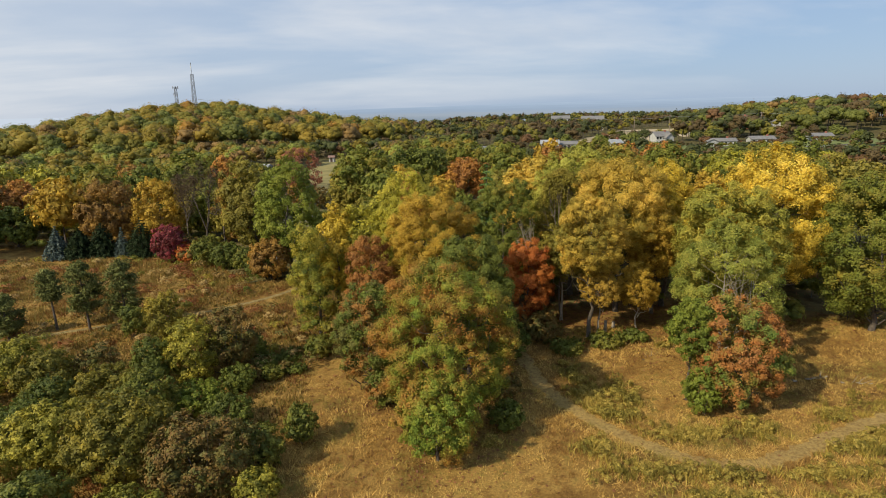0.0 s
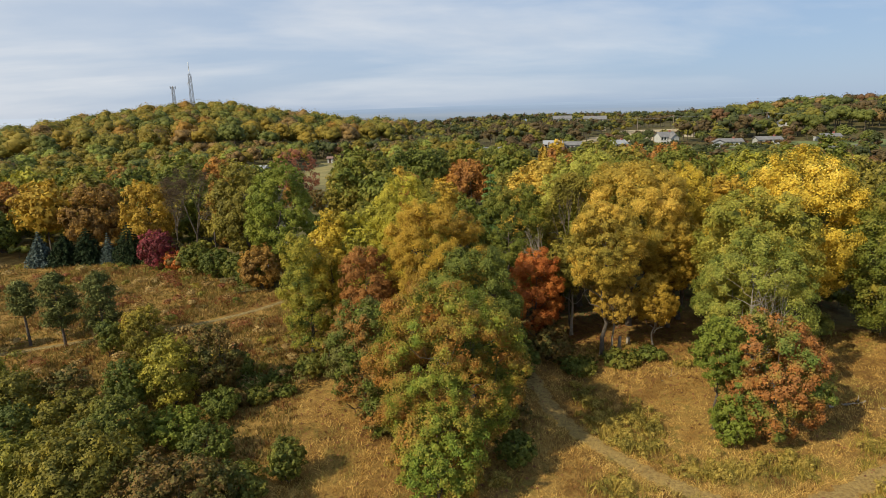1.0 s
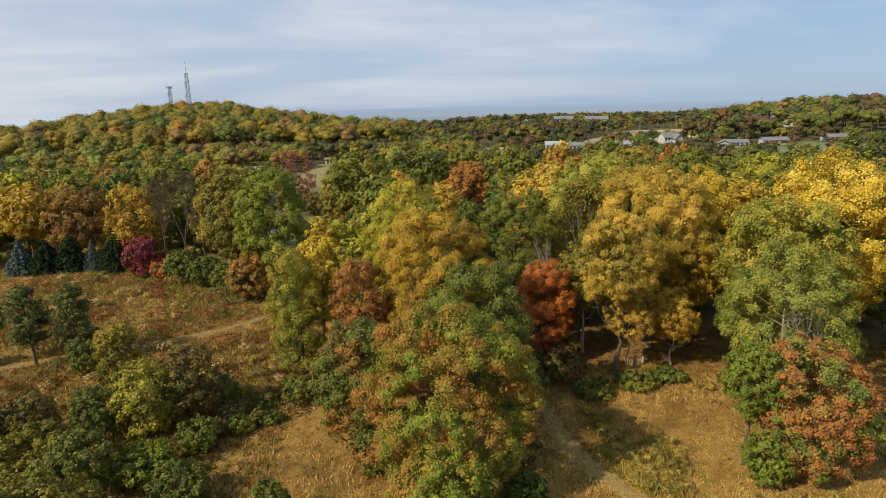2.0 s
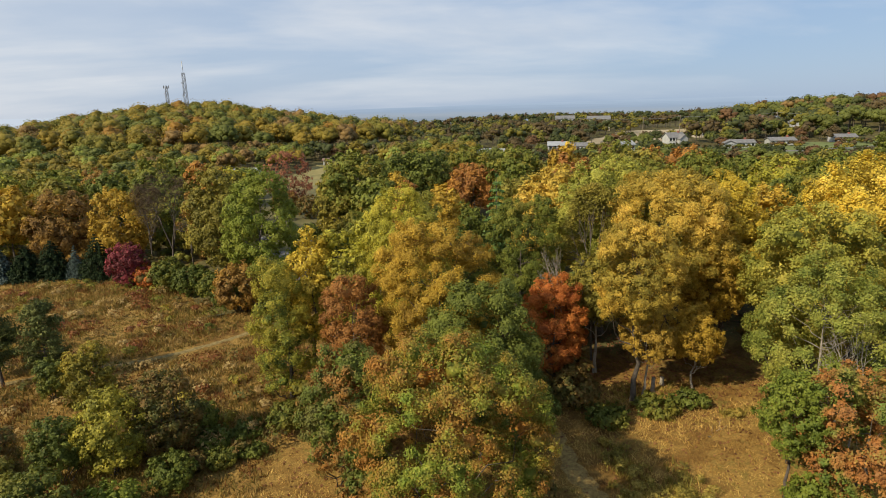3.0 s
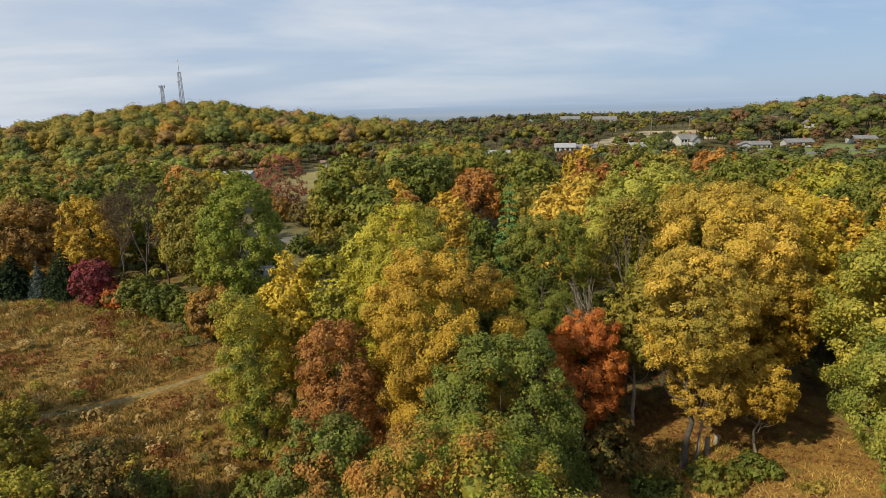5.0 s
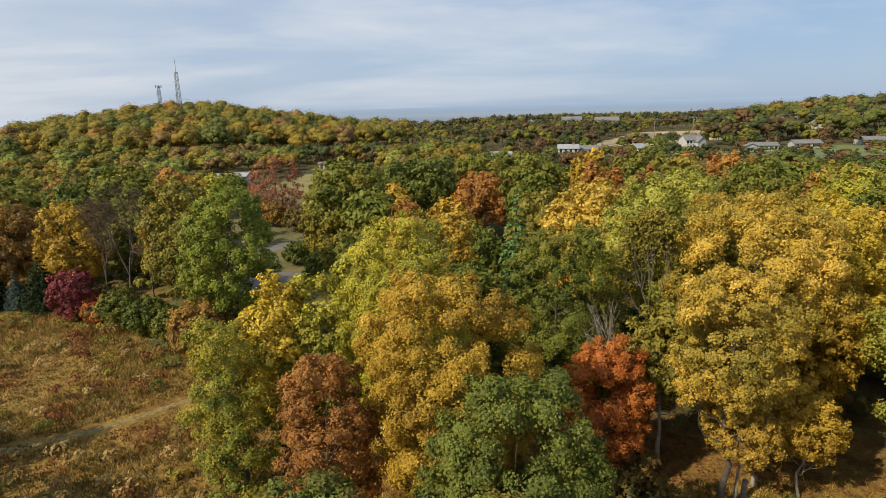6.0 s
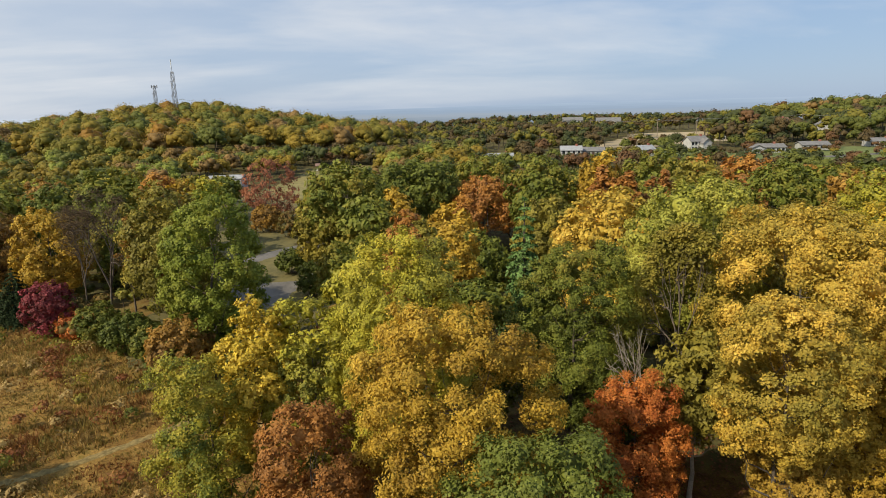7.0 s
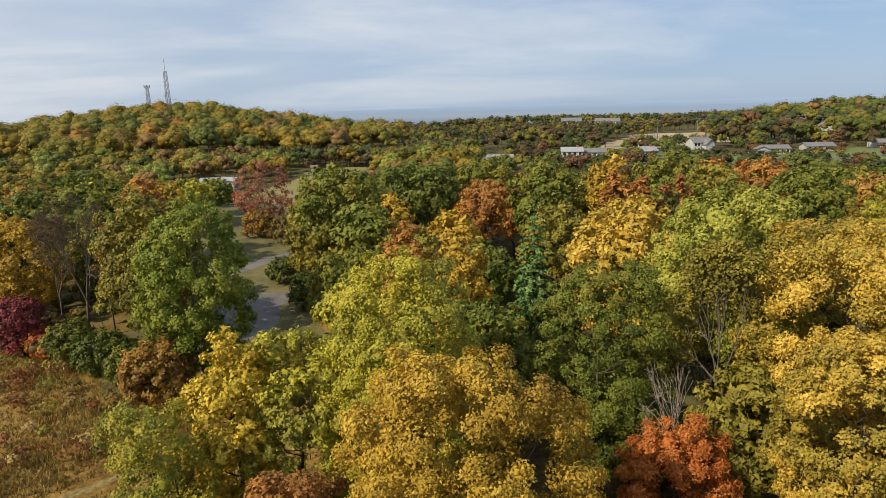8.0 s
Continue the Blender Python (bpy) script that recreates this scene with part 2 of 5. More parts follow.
# ---- the ground ----
def ground_z(x, y):
    """Height of the land: a level meadow, gentle rise to the houses, two wooded hills, and the drop into the valley."""
    x, y = np.asarray(x, float), np.asarray(y, float)
    sm = lambda v, a, b: (lambda u: u * u * (3 - 2 * u))(np.clip((v - a) / (b - a), 0, 1))
    z = -1.2 + 0.35 * np.sin(x * 0.055 + 1) * np.sin(y * 0.06) + 0.12 * np.sin(x * 0.21 + y * 0.13) + 0.5 * sm(y, 60, 75)
    z = z + sm(y, 180, 310) * (2.5 + 4.7 * sm(x, -40, 60))
    z = z + 18.2 * np.exp(-((x + 188) / np.where(x < -188, 88, 104)) ** 2 - ((y - 480) / 125) ** 2) - 6 * sm(-x, 250, 350) * sm(y, 250, 350)
    z = z + 10.0 * np.exp(-((x - 268) / 85) ** 2 - ((y - 430) / 90) ** 2)
    far = np.hypot(x, y)
    return z - 90.0 * sm(far, 800, 1700) - 120 * sm(far, 1700, 4200)


def quads_mesh(name, verts, faces, material=None, smooth=False):
    """A mesh from arrays: verts (n, 3), faces (m, 3 or 4), or several such face arrays."""
    me = bpy.data.meshes.new(name)
    verts = np.ascontiguousarray(verts, np.float32)
    sets = [np.asarray(f, np.int32) for f in (faces if isinstance(faces, (list, tuple)) else [faces])]
    loops, sides = np.concatenate([f.ravel() for f in sets]), np.concatenate([np.full(len(f), f.shape[1]) for f in sets])
    m = len(sides)
    me.vertices.add(len(verts))
    me.vertices.foreach_set("co", verts.ravel())
    me.loops.add(len(loops))
    me.loops.foreach_set("vertex_index", loops)
    me.polygons.add(m)
    me.polygons.foreach_set("loop_start", (np.cumsum(sides) - sides).astype(np.int32))
    if smooth:
        me.polygons.foreach_set("use_smooth", np.ones(m, bool))
    me.update(calc_edges=True)
    if material:
        me.materials.append(material)
    return me


def ground_material():
    m, nt, bsdf, out = nodes_for("dry_meadow")
    L = nt.links.new
    tc = nt.nodes.new("ShaderNodeTexCoord")
    c = tc.outputs["Object"]
    big, mid, fine = noise_node(nt, c, 0.06, 5, 0.6), noise_node(nt, c, 0.5, 6, 0.65), noise_node(nt, c, 6.0, 4, 0.7)
    f = math_node(nt, "ADD", math_node(nt, "MULTIPLY", big.outputs["Fac"], 0.5), math_node(nt, "MULTIPLY", mid.outputs["Fac"], 0.5))
    r = ramp(nt, [(0.36, (0.13, 0.07, 0.022)), (0.45, (0.23, 0.135, 0.038)), (0.53, (0.34, 0.215, 0.062)), (0.62, (0.22, 0.165, 0.042))])
    L(f, r.inputs[0])
    mul = nt.nodes.new("ShaderNodeMix")
    mul.data_type, mul.blend_type = "RGBA", "MULTIPLY"
    mul.inputs["Factor"].default_value = 0.7
    r2 = ramp(nt, [(0.3, (0.45, 0.42, 0.4)), (0.7, (1.25, 1.2, 1.1))])
    L(fine.outputs["Fac"], r2.inputs[0])
    L(r.outputs[0], mul.inputs["A"])
    L(r2.outputs[0], mul.inputs["B"])
    # leaf litter and dull grass beyond the meadow
    sep = nt.nodes.new("ShaderNodeSeparateXYZ")
    L(c, sep.inputs[0])
    way = math_node(nt, "ADD", sep.outputs["Y"], math_node(nt, "MULTIPLY", big.outputs["Fac"], 60.0))
    east = math_node(nt, "MULTIPLY", math_node(nt, "DIVIDE", math_node(nt, "ADD", sep.outputs["X"], 18.0), 10.0, True), 46.0)
    wood = math_node(nt, "DIVIDE", math_node(nt, "SUBTRACT", math_node(nt, "ADD", way, east), 150.0), 14.0, True)
    floor_mix = nt.nodes.new("ShaderNodeMix")
    floor_mix.data_type = "RGBA"
    r3 = ramp(nt, [(0.38, (0.07, 0.05, 0.025)), (0.5, (0.1, 0.085, 0.035)), (0.62, (0.13, 0.12, 0.045))])
    L(mid.outputs["Fac"], r3.inputs[0])
    L(wood, floor_mix.inputs["Factor"])
    L(mul.outputs["Result"], floor_mix.inputs["A"])
    L(r3.outputs[0], floor_mix.inputs["B"])
    L(floor_mix.outputs["Result"], bsdf.inputs["Base Color"])
    bsdf.inputs["Roughness"].default_value = 0.95
    bsdf.inputs["Specular IOR Level"].default_value = 0.1
    bp = nt.nodes.new("ShaderNodeBump")
    bp.inputs["Strength"].default_value, bp.inputs["Distance"].default_value = 0.6, 0.15
    L(fine.outputs["Fac"], bp.inputs["Height"])
    L(bp.outputs[0], bsdf.inputs["Normal"])
    return m


def grid_axis(fine, step, far, grow):
    a = [0.0]
    while a[-1] < far:
        a.append(a[-1] + (step if a[-1] < fine else step * (1 + (a[-1] - fine) * grow)))
    return np.array(a)


def build_ground():
    ax = grid_axis(110, 2.4, 4700, 0.03)
    xs = np.concatenate([-ax[:0:-1], ax])
    ay = grid_axis(140, 2.4, 4700, 0.03)
    ys = np.concatenate([-grid_axis(10, 3, 4700, 0.05)[:0:-1], ay])
    X, Y = np.meshgrid(xs, ys)
    V = np.stack([X, Y, ground_z(X, Y)], -1).reshape(-1, 3)
    w = len(xs)
    i, j = np.meshgrid(np.arange(w - 1), np.arange(len(ys) - 1))
    a = (j * w + i).ravel()
    F = np.stack([a, a + 1, a + w + 1, a + w], 1)
    tagged(new("ground", quads_mesh("ground", V, F, ground_material(), True)), "dry tan autumn meadow ground with brown patches", "ground", kind="structure")


build_ground()


def build_backdrop():
    """The far valley and its ridge, 4.6 km away: a glowing band with painted haze."""
    m, nt, bsdf, out = nodes_for("painted_valley_haze")
    L = nt.links.new
    nt.nodes.remove(bsdf)
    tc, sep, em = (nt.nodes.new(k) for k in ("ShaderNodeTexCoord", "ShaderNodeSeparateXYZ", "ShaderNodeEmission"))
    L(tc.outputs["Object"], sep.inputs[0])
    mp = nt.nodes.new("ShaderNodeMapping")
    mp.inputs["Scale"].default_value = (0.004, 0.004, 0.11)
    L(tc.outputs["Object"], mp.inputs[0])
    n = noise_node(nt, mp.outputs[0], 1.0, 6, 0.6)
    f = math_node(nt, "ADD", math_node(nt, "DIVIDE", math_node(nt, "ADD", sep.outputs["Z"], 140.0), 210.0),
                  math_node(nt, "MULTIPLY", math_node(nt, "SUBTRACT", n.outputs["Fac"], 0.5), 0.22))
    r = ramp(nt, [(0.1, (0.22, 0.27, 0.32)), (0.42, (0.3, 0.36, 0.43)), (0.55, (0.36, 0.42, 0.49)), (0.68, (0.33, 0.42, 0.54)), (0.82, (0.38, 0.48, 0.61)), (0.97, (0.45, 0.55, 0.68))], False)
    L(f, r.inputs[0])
    # paler haze painted in towards the west
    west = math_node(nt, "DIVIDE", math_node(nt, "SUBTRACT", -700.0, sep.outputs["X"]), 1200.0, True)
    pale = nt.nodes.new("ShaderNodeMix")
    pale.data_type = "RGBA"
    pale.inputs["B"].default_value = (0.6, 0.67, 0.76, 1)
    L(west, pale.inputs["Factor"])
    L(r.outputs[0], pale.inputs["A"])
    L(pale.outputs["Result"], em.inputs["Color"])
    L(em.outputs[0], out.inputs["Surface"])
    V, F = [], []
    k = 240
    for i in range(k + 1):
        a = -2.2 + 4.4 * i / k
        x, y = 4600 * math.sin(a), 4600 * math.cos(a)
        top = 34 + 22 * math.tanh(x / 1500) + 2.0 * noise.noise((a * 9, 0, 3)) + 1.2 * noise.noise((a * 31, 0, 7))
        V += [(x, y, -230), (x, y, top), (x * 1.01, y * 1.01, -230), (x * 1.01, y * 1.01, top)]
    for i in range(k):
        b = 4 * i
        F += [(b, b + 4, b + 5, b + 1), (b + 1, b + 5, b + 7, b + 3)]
    tagged(new("backdrop", quads_mesh("backdrop", np.array(V), np.array(F), m)), "far blue valley and low ridge with painted haze", "backdrop", kind="structure")


build_backdrop()


# ---- trees ----
def leaves(points, normals, sizes, rng, slim=0.72, fold=0.16):
    """Folded leaf sprays at the points, each facing roughly along its normal."""
    n = len(points)
    nrm = normals / np.maximum(np.linalg.norm(normals, axis=1, keepdims=True), 1e-6)
    t = rng.normal(size=(n, 3))
    u = np.cross(nrm, t)
    u /= np.maximum(np.linalg.norm(u, axis=1, keepdims=True), 1e-6)
    v = np.cross(nrm, u)
    s = sizes[:, None] * 0.5
    jit = lambda: 1 + rng.uniform(-0.25, 0.25, (n, 1))
    V = np.stack([points + u * s * jit(), points + v * s * slim * jit() + nrm * s * fold * 2 * jit(),
                  points - u * s * jit() - nrm * s * fold, points - v * s * slim * jit() + nrm * s * fold * 2 * jit()], 1).reshape(-1, 3)
    return V, np.arange(4 * n).reshape(-1, 4)


def small_leaves(points, normals, sizes, rng):
    """Little three-cornered leaves at the points, each facing roughly along its normal."""
    n = len(points)
    nrm = normals / np.maximum(np.linalg.norm(normals, axis=1, keepdims=True), 1e-6)
    u = np.cross(nrm, rng.normal(size=(n, 3)))
    u /= np.maximum(np.linalg.norm(u, axis=1, keepdims=True), 1e-6)
    v = np.cross(nrm, u)
    s = sizes[:, None] * 0.58
    jit = lambda: rng.uniform(0.7, 1.3, (n, 1))
    V = np.stack([points + u * s * jit(), points - u * s * 0.5 * jit() + v * s * 0.85 * jit(), points - u * s * 0.5 * jit() - v * s * 0.85 * jit()], 1).reshape(-1, 3)
    return V, np.arange(3 * n).reshape(-1, 3)


def tube(points, radii, sides=6):
    """A tapering, bending tube as (verts, faces)."""
    P = np.array(points, float)
    V, F = [], []
    for i, (p, r) in enumerate(zip(P, radii)):
        d = P[min(i + 1, len(P) - 1)] - P[max(i - 1, 0)]
        d /= max(np.linalg.norm(d), 1e-6)
        a = np.cross(d, (0.31, 0.87, 0.2))
        a /= max(np.linalg.norm(a), 1e-6)
        b = np.cross(d, a)
        for k in range(sides):
            w = 2 * math.pi * k / sides
            V.append(p + r * (math.cos(w) * a + math.sin(w) * b))
        if i:
            o = (i - 1) * sides
            F += [(o + k, o + (k + 1) % sides, o + sides + (k + 1) % sides, o + sides + k) for k in range(sides)]
    return V, F


def join_tubes(name, tubes, material):
    V, F, o = [], [], 0
    for v, f in tubes:
        V += v
        F += [tuple(i + o for i in q) for q in f]
        o += len(v)
    return quads_mesh(name, np.array(V), np.array(F), material, True)


def part_of(name, mesh, parent, label=""):
    ob = new(name, mesh)
    ob.parent = parent
    if label:
        ob["label"] = label
    return ob


def wander(a, b, bend, rng, steps=5):
    """Points on a slightly crooked line from a to b."""
    a, b = np.array(a, float), np.array(b, float)
    out = []
    ln = np.linalg.norm(b - a)
    for i in range(steps + 1):
        f = i / steps
        out.append(a + (b - a) * f + rng.normal(size=3) * bend * ln * math.sin(math.pi * f) + np.array((0, 0, -0.12 * ln * math.sin(math.pi * f))))
    return out


def limbs_to(targets, h, base_r, rng, lowest, lean=(0, 0), thick=1.0):
    """Trunk and the limbs that leave it for the targets."""
    top = np.array((lean[0], lean[1], h * 0.74))
    spine = wander((0, 0, -0.4), top, 0.02, rng, 7)
    rr = [base_r * (1.25 if i == 0 else 1 - 0.93 * i / 7) for i in range(8)]
    out = [tube(spine, rr, 8)]
    for c in targets:
        c = np.array(c)
        z0 = max(lowest, min(h * 0.7, c[2] - 0.45 * np.hypot(c[0], c[1]) - 0.3))
        f = z0 / (h * 0.74)
        i = min(7, max(0.0, f * 7))
        k = int(i)
        p = spine[k] + (spine[min(k + 1, 7)] - spine[k]) * (i - k)
        r0 = max(0.03, base_r * (1 - 0.8 * f) * 0.42) * thick
        pts = wander(p, c, 0.06, rng, 5)
        out.append(tube(pts, [r0 * (1 - 0.85 * j / 5) for j in range(6)], 5))
    return out


def rhombic():
    """Corners and faces of a unit rhombic dodecahedron."""
    V = [(a, b, c) for a in (-1, 1) for b in (-1, 1) for c in (-1, 1)]
    A = [(2, 0, 0), (-2, 0, 0), (0, 2, 0), (0, -2, 0), (0, 0, 2), (0, 0, -2)]
    P = np.array(V + A, float)
    F = []
    for i in range(6):
        for j in range(i + 1, 6):
            if np.dot(P[8 + i], P[8 + j]) == 0:
                near = [k for k in range(8) if np.dot(P[k], P[8 + i]) > 0 and np.dot(P[k], P[8 + j]) > 0]
                q = [8 + i, near[0], 8 + j, near[1]]
                n = np.cross(P[q[1]] - P[q[0]], P[q[2]] - P[q[0]])
                F.append(q if np.dot(n, P[q].sum(0)) > 0 else q[::-1])
    return P / np.linalg.norm(P, axis=1, keepdims=True), np.array(F)


KNOB_V, KNOB_F = rhombic()
BUD_V = np.array([(1, 0, 0), (-1, 0, 0), (0, 1, 0), (0, -1, 0), (0, 0, 1), (0, 0, -1)], float)
BUD_F = np.array([(0, 2, 4), (2, 1, 4), (1, 3, 4), (3, 0, 4), (2, 0, 5), (1, 2, 5), (3, 1, 5), (0, 3, 5)])


def ball_points(n, rng, jitter=0.1):
    """About even directions over a sphere."""
    i = np.arange(n) + 0.5
    ph, th = np.arccos(1 - 2 * i / n), math.pi * (1 + 5 ** 0.5) * i + rng.uniform(0, 6)
    d = np.stack([np.cos(th) * np.sin(ph), np.sin(th) * np.sin(ph), np.cos(ph)], 1) + rng.normal(size=(n, 3)) * jitter
    return d / np.linalg.norm(d, axis=1, keepdims=True)


def crown_clumps(h, r, low, rng, count, shape):
    """Centres, outward directions and radii of the leafy clumps on the billowing lobes of a crown, and the lobes themselves."""
    z0 = h * low
    tall = h - z0
    if shape == "column":
        n = max(9, count // 9)
        f = (np.arange(n) + rng.uniform(0.2, 0.8, n)) / n
        a = 2.4 * np.arange(n) + rng.uniform(-0.4, 0.4, n)
        wide = r * (0.42 + 0.3 * np.sin(np.pi * f ** 0.8)) * rng.uniform(0.6, 1.1, n)
        centre = np.stack([np.cos(a) * wide * 0.75, np.sin(a) * wide * 0.75, z0 + tall * (0.04 + 0.9 * f)], 1)
        out = np.stack([np.cos(a), np.sin(a), 0.3 + 0.6 * (f > 0.85)], 1)
        ball = r * rng.uniform(0.34, 0.55, n)
    else:
        n = int(np.clip(count / 4.2, 12, 60))
        d = ball_points(n + 4, rng, 0.13)
        d = d[d[:, 2] > -0.88]
        n = len(d)
        belly = 0.43 if low > 0.06 else 0.5
        up, down = tall * (1 - belly), tall * belly
        swell = 1 + 0.08 * np.sin(d[:, 0] * 3.1 + rng.uniform(0, 6)) + 0.08 * np.sin(d[:, 1] * 3.3 + d[:, 2] * 2 + rng.uniform(0, 6))
        size = (r * r * tall * 0.5) ** (1 / 3)
        ball = 1.75 / math.sqrt(n) * size * rng.uniform(0.78, 1.2, n)
        ball = np.minimum(ball, 0.62 * r)
        axes = np.stack([np.full(n, r), np.full(n, r), np.where(d[:, 2] > 0, up, down)], 1)
        centre = d * np.maximum(axes - ball[:, None] * 0.85, 0.25 * axes) * swell[:, None] + np.array((0, 0, z0 + down))
        out = d
    C, D, R = [], [], []
    per = 10
    for c, o, f in zip(centre, out, ball):
        v = ball_points(per, rng)
        q = c + v * f * rng.uniform(0.8, 1.0, (per, 1)) * np.array((1, 1, 0.85))
        ok = v @ o > -0.1
        gap = np.linalg.norm(q[:, None] - centre[None], axis=2) / ball[None]
        ok &= (gap < 0.76).sum(1) == 0
        C.append(q[ok])
        D.append((v * 0.8 + o * 0.5)[ok])
        R.append(f * rng.uniform(0.4, 0.62, ok.sum()))
    C, D, R = np.concatenate(C), np.concatenate(D), np.concatenate(R)
    wide = r / np.percentile(np.hypot(C[:, 0], C[:, 1]) + R * 0.7, 93)
    rise = (h - z0) / ((C[:, 2] + 0.75 * R).max() - z0)
    for P in (C, centre):
        P[:, :2] *= wide
        P[:, 2] = z0 + (P[:, 2] - z0) * rise
    ok = C[:, 2] > 0.15
    D /= np.linalg.norm(D, axis=1, keepdims=True)
    return C[ok], D[ok], R[ok] * (wide + rise) / 2, centre, ball * min(wide, rise)


def crown_mesh(C, D, R, leaf, cover, rng, material, slim=0.72, up=0.18, backed=True, cores=None):
    """Leaves that cover the clumps and the lobes below them, over the dense inner foliage that closes the crown."""
    n = (cover * 46.0 * R * R / (leaf * leaf)).astype(int) + 4
    w = np.repeat(np.arange(len(C)), n)
    m = len(w)
    v = rng.normal(size=(m, 3)) + D[w] * 1.3 + np.array((0, 0, 0.2))
    v /= np.linalg.norm(v, axis=1, keepdims=True)
    P = C[w] + v * R[w][:, None] * rng.uniform(0.4, 1.14, (m, 1)) * np.array((1.0, 1.0, 0.92))
    Nn = v * 0.8 + D[w] * 0.5 + rng.normal(size=(m, 3)) * 0.5 + np.array((0, 0, up))
    S = leaf * rng.uniform(0.6, 1.35, m)
    shape = small_leaves if slim > 0.5 else (lambda *a: leaves(*a, slim))
    V, F = shape(P, Nn, S, rng)
    if not backed:
        return quads_mesh("crown", V, F, material, True)
    K, B = cores
    big = leaf * 1.35
    w = np.repeat(np.arange(len(K)), (13.0 * B * B * 0.38 / (big * big)).astype(int) + 6)
    v = rng.normal(size=(len(w), 3)) + np.array((0, 0, 0.1))
    v /= np.linalg.norm(v, axis=1, keepdims=True)
    P = K[w] + v * B[w][:, None] * rng.uniform(0.62, 0.82, (len(w), 1))
    hid = np.zeros(len(w), bool)
    for c, f in zip(K, B):
        hid |= ((P - c) ** 2).sum(1) < (0.58 * f) ** 2
    P, v = P[~hid], v[~hid]
    V1, F1 = shape(P, v + rng.normal(size=P.shape) * 0.45, big * rng.uniform(0.6, 1.3, len(P)), rng)
    V2, F2 = knobs(C, R, rng, 0.42, False)
    V3, F3 = knobs(K, B, rng, 0.42)
    o = np.cumsum([0, len(V), len(V1), len(V2)])
    return quads_mesh("crown", np.concatenate([V, V1, V2, V3]), [F, F1 + o[1], F2 + o[2], F3 + o[3]], material, True)


COUNT = [0]


def knobs(C, R, rng, k=0.78, fine=True):
    """The dense inner foliage of each clump: an uneven knob, or a plainer bud inside a small clump."""
    n = len(C)
    kv, kf = (KNOB_V, KNOB_F) if fine else (BUD_V, BUD_F)
    s = (R[:, None, None] * k) * rng.uniform(0.75, 1.15, (n, len(kv), 1)) * np.array((1.08, 1.08, 0.82))
    V = (C[:, None, :] + kv[None] * s).reshape(-1, 3)
    F = (kf[None] + (np.arange(n) * len(kv))[:, None, None]).reshape(-1, kf.shape[1])
    return V, F


def place(name, x, y, label, category="tree", group=""):
    ob = new(name)
    ob.empty_display_size = 0.5
    ob.location = (x, y, float(ground_z(x, y)))
    return tagged(ob, label, category, group)


def tree(name, x, y, h, r, leafs, label, low=0.2, leaf=0.3, cover=0.23, clumps=60, shape="dome", bark=None, limbs=16, lean=(0, 0), trunk=None, solid=True, slim=0.72):
    """A broad-leaved tree: tapered trunk with limbs, and a crown of leafy clumps."""
    COUNT[0] += 1
    rng = np.random.default_rng(COUNT[0] * 7919 + 13)
    ob = place(name, x, y, label)
    C, D, R, core, ball = crown_clumps(h, r, low, rng, clumps, shape)
    if lean != (0, 0):
        C[:, :2] += np.array(lean) * (C[:, 2:3] / h)
        core[:, :2] += np.array(lean) * (core[:, 2:3] / h)
    part_of("crown", crown_mesh(C, D, R, leaf, cover, rng, LEAF[leafs], slim, backed=solid, cores=(core, ball)), ob)
    pick = rng.permutation(len(C))[:limbs]
    base = trunk or max(0.12, h * 0.018)
    part_of("trunk", join_tubes("trunk", limbs_to([C[i] for i in pick], h, base, rng, max(0.4, h * low * 0.8), lean), bark or BARK), ob)
    return ob


def bare_tree(name, x, y, h, r, label, leafs=None, some=0.0, bark=None, leaf=0.3, twigs=True):
    """A leafless or nearly leafless tree with forking limbs and fine twigs."""
    COUNT[0] += 1
    rng = np.random.default_rng(COUNT[0] * 7919 + 13)
    ob = place(name, x, y, label)
    tubes, tips = [], []

    def fork(p, d, ln, rad, depth):
        q = p + d * ln
        m = (p + q) / 2 + rng.normal(size=3) * ln * 0.06
        tubes.append(tube([p, m, q], [rad, rad * 0.8, rad * 0.6], 6 if depth < 2 else 4))
        if depth >= 5 or ln < 0.35:
            tips.append(q)
            return
        for _ in range(3 if depth < 4 else 2):
            e = d + rng.normal(size=3) * 0.42
            e += np.array((q[0] / r, q[1] / r, 0.35)) * 0.22
            e /= np.linalg.norm(e)
            fork(q, e, ln * rng.uniform(0.62, 0.82), rad * 0.58, depth + 1)

    fork(np.array((0, 0, -0.4)), np.array((0, 0, 1.0)), h * 0.27, max(0.12, h * 0.017), 0)
    T = np.array(tips)
    k = (h * 0.98) / T[:, 2].max()
    w = r / max(np.hypot(T[:, 0], T[:, 1]).max(), 0.1)
    sc = np.array((w, w, k))
    tubes = [([p * sc for p in v], f) for v, f in tubes]
    part_of("trunk", join_tubes("trunk", tubes, bark or BARK_GREY), ob)
    T = T * sc
    if not leafs and twigs:
        pick = T[rng.permutation(len(T))[:int(len(T) * 0.8)]]
        part_of("twig_spray", crown_mesh(pick, np.tile((0, 0, 1.0), (len(pick), 1)), np.full(len(pick), 0.055 * h), 0.75, 0.3, rng, LEAF["twig"], 0.05, backed=False), ob)
    if some and leafs:
        C = T[rng.permutation(len(T))[:int(len(T) * some)]]
        D = np.tile((0, 0, 1.0), (len(C), 1))
        part_of("crown", crown_mesh(C, D, np.full(len(C), 0.045 * h), leaf, 0.3, rng, LEAF[leafs], backed=False), ob)
    return ob


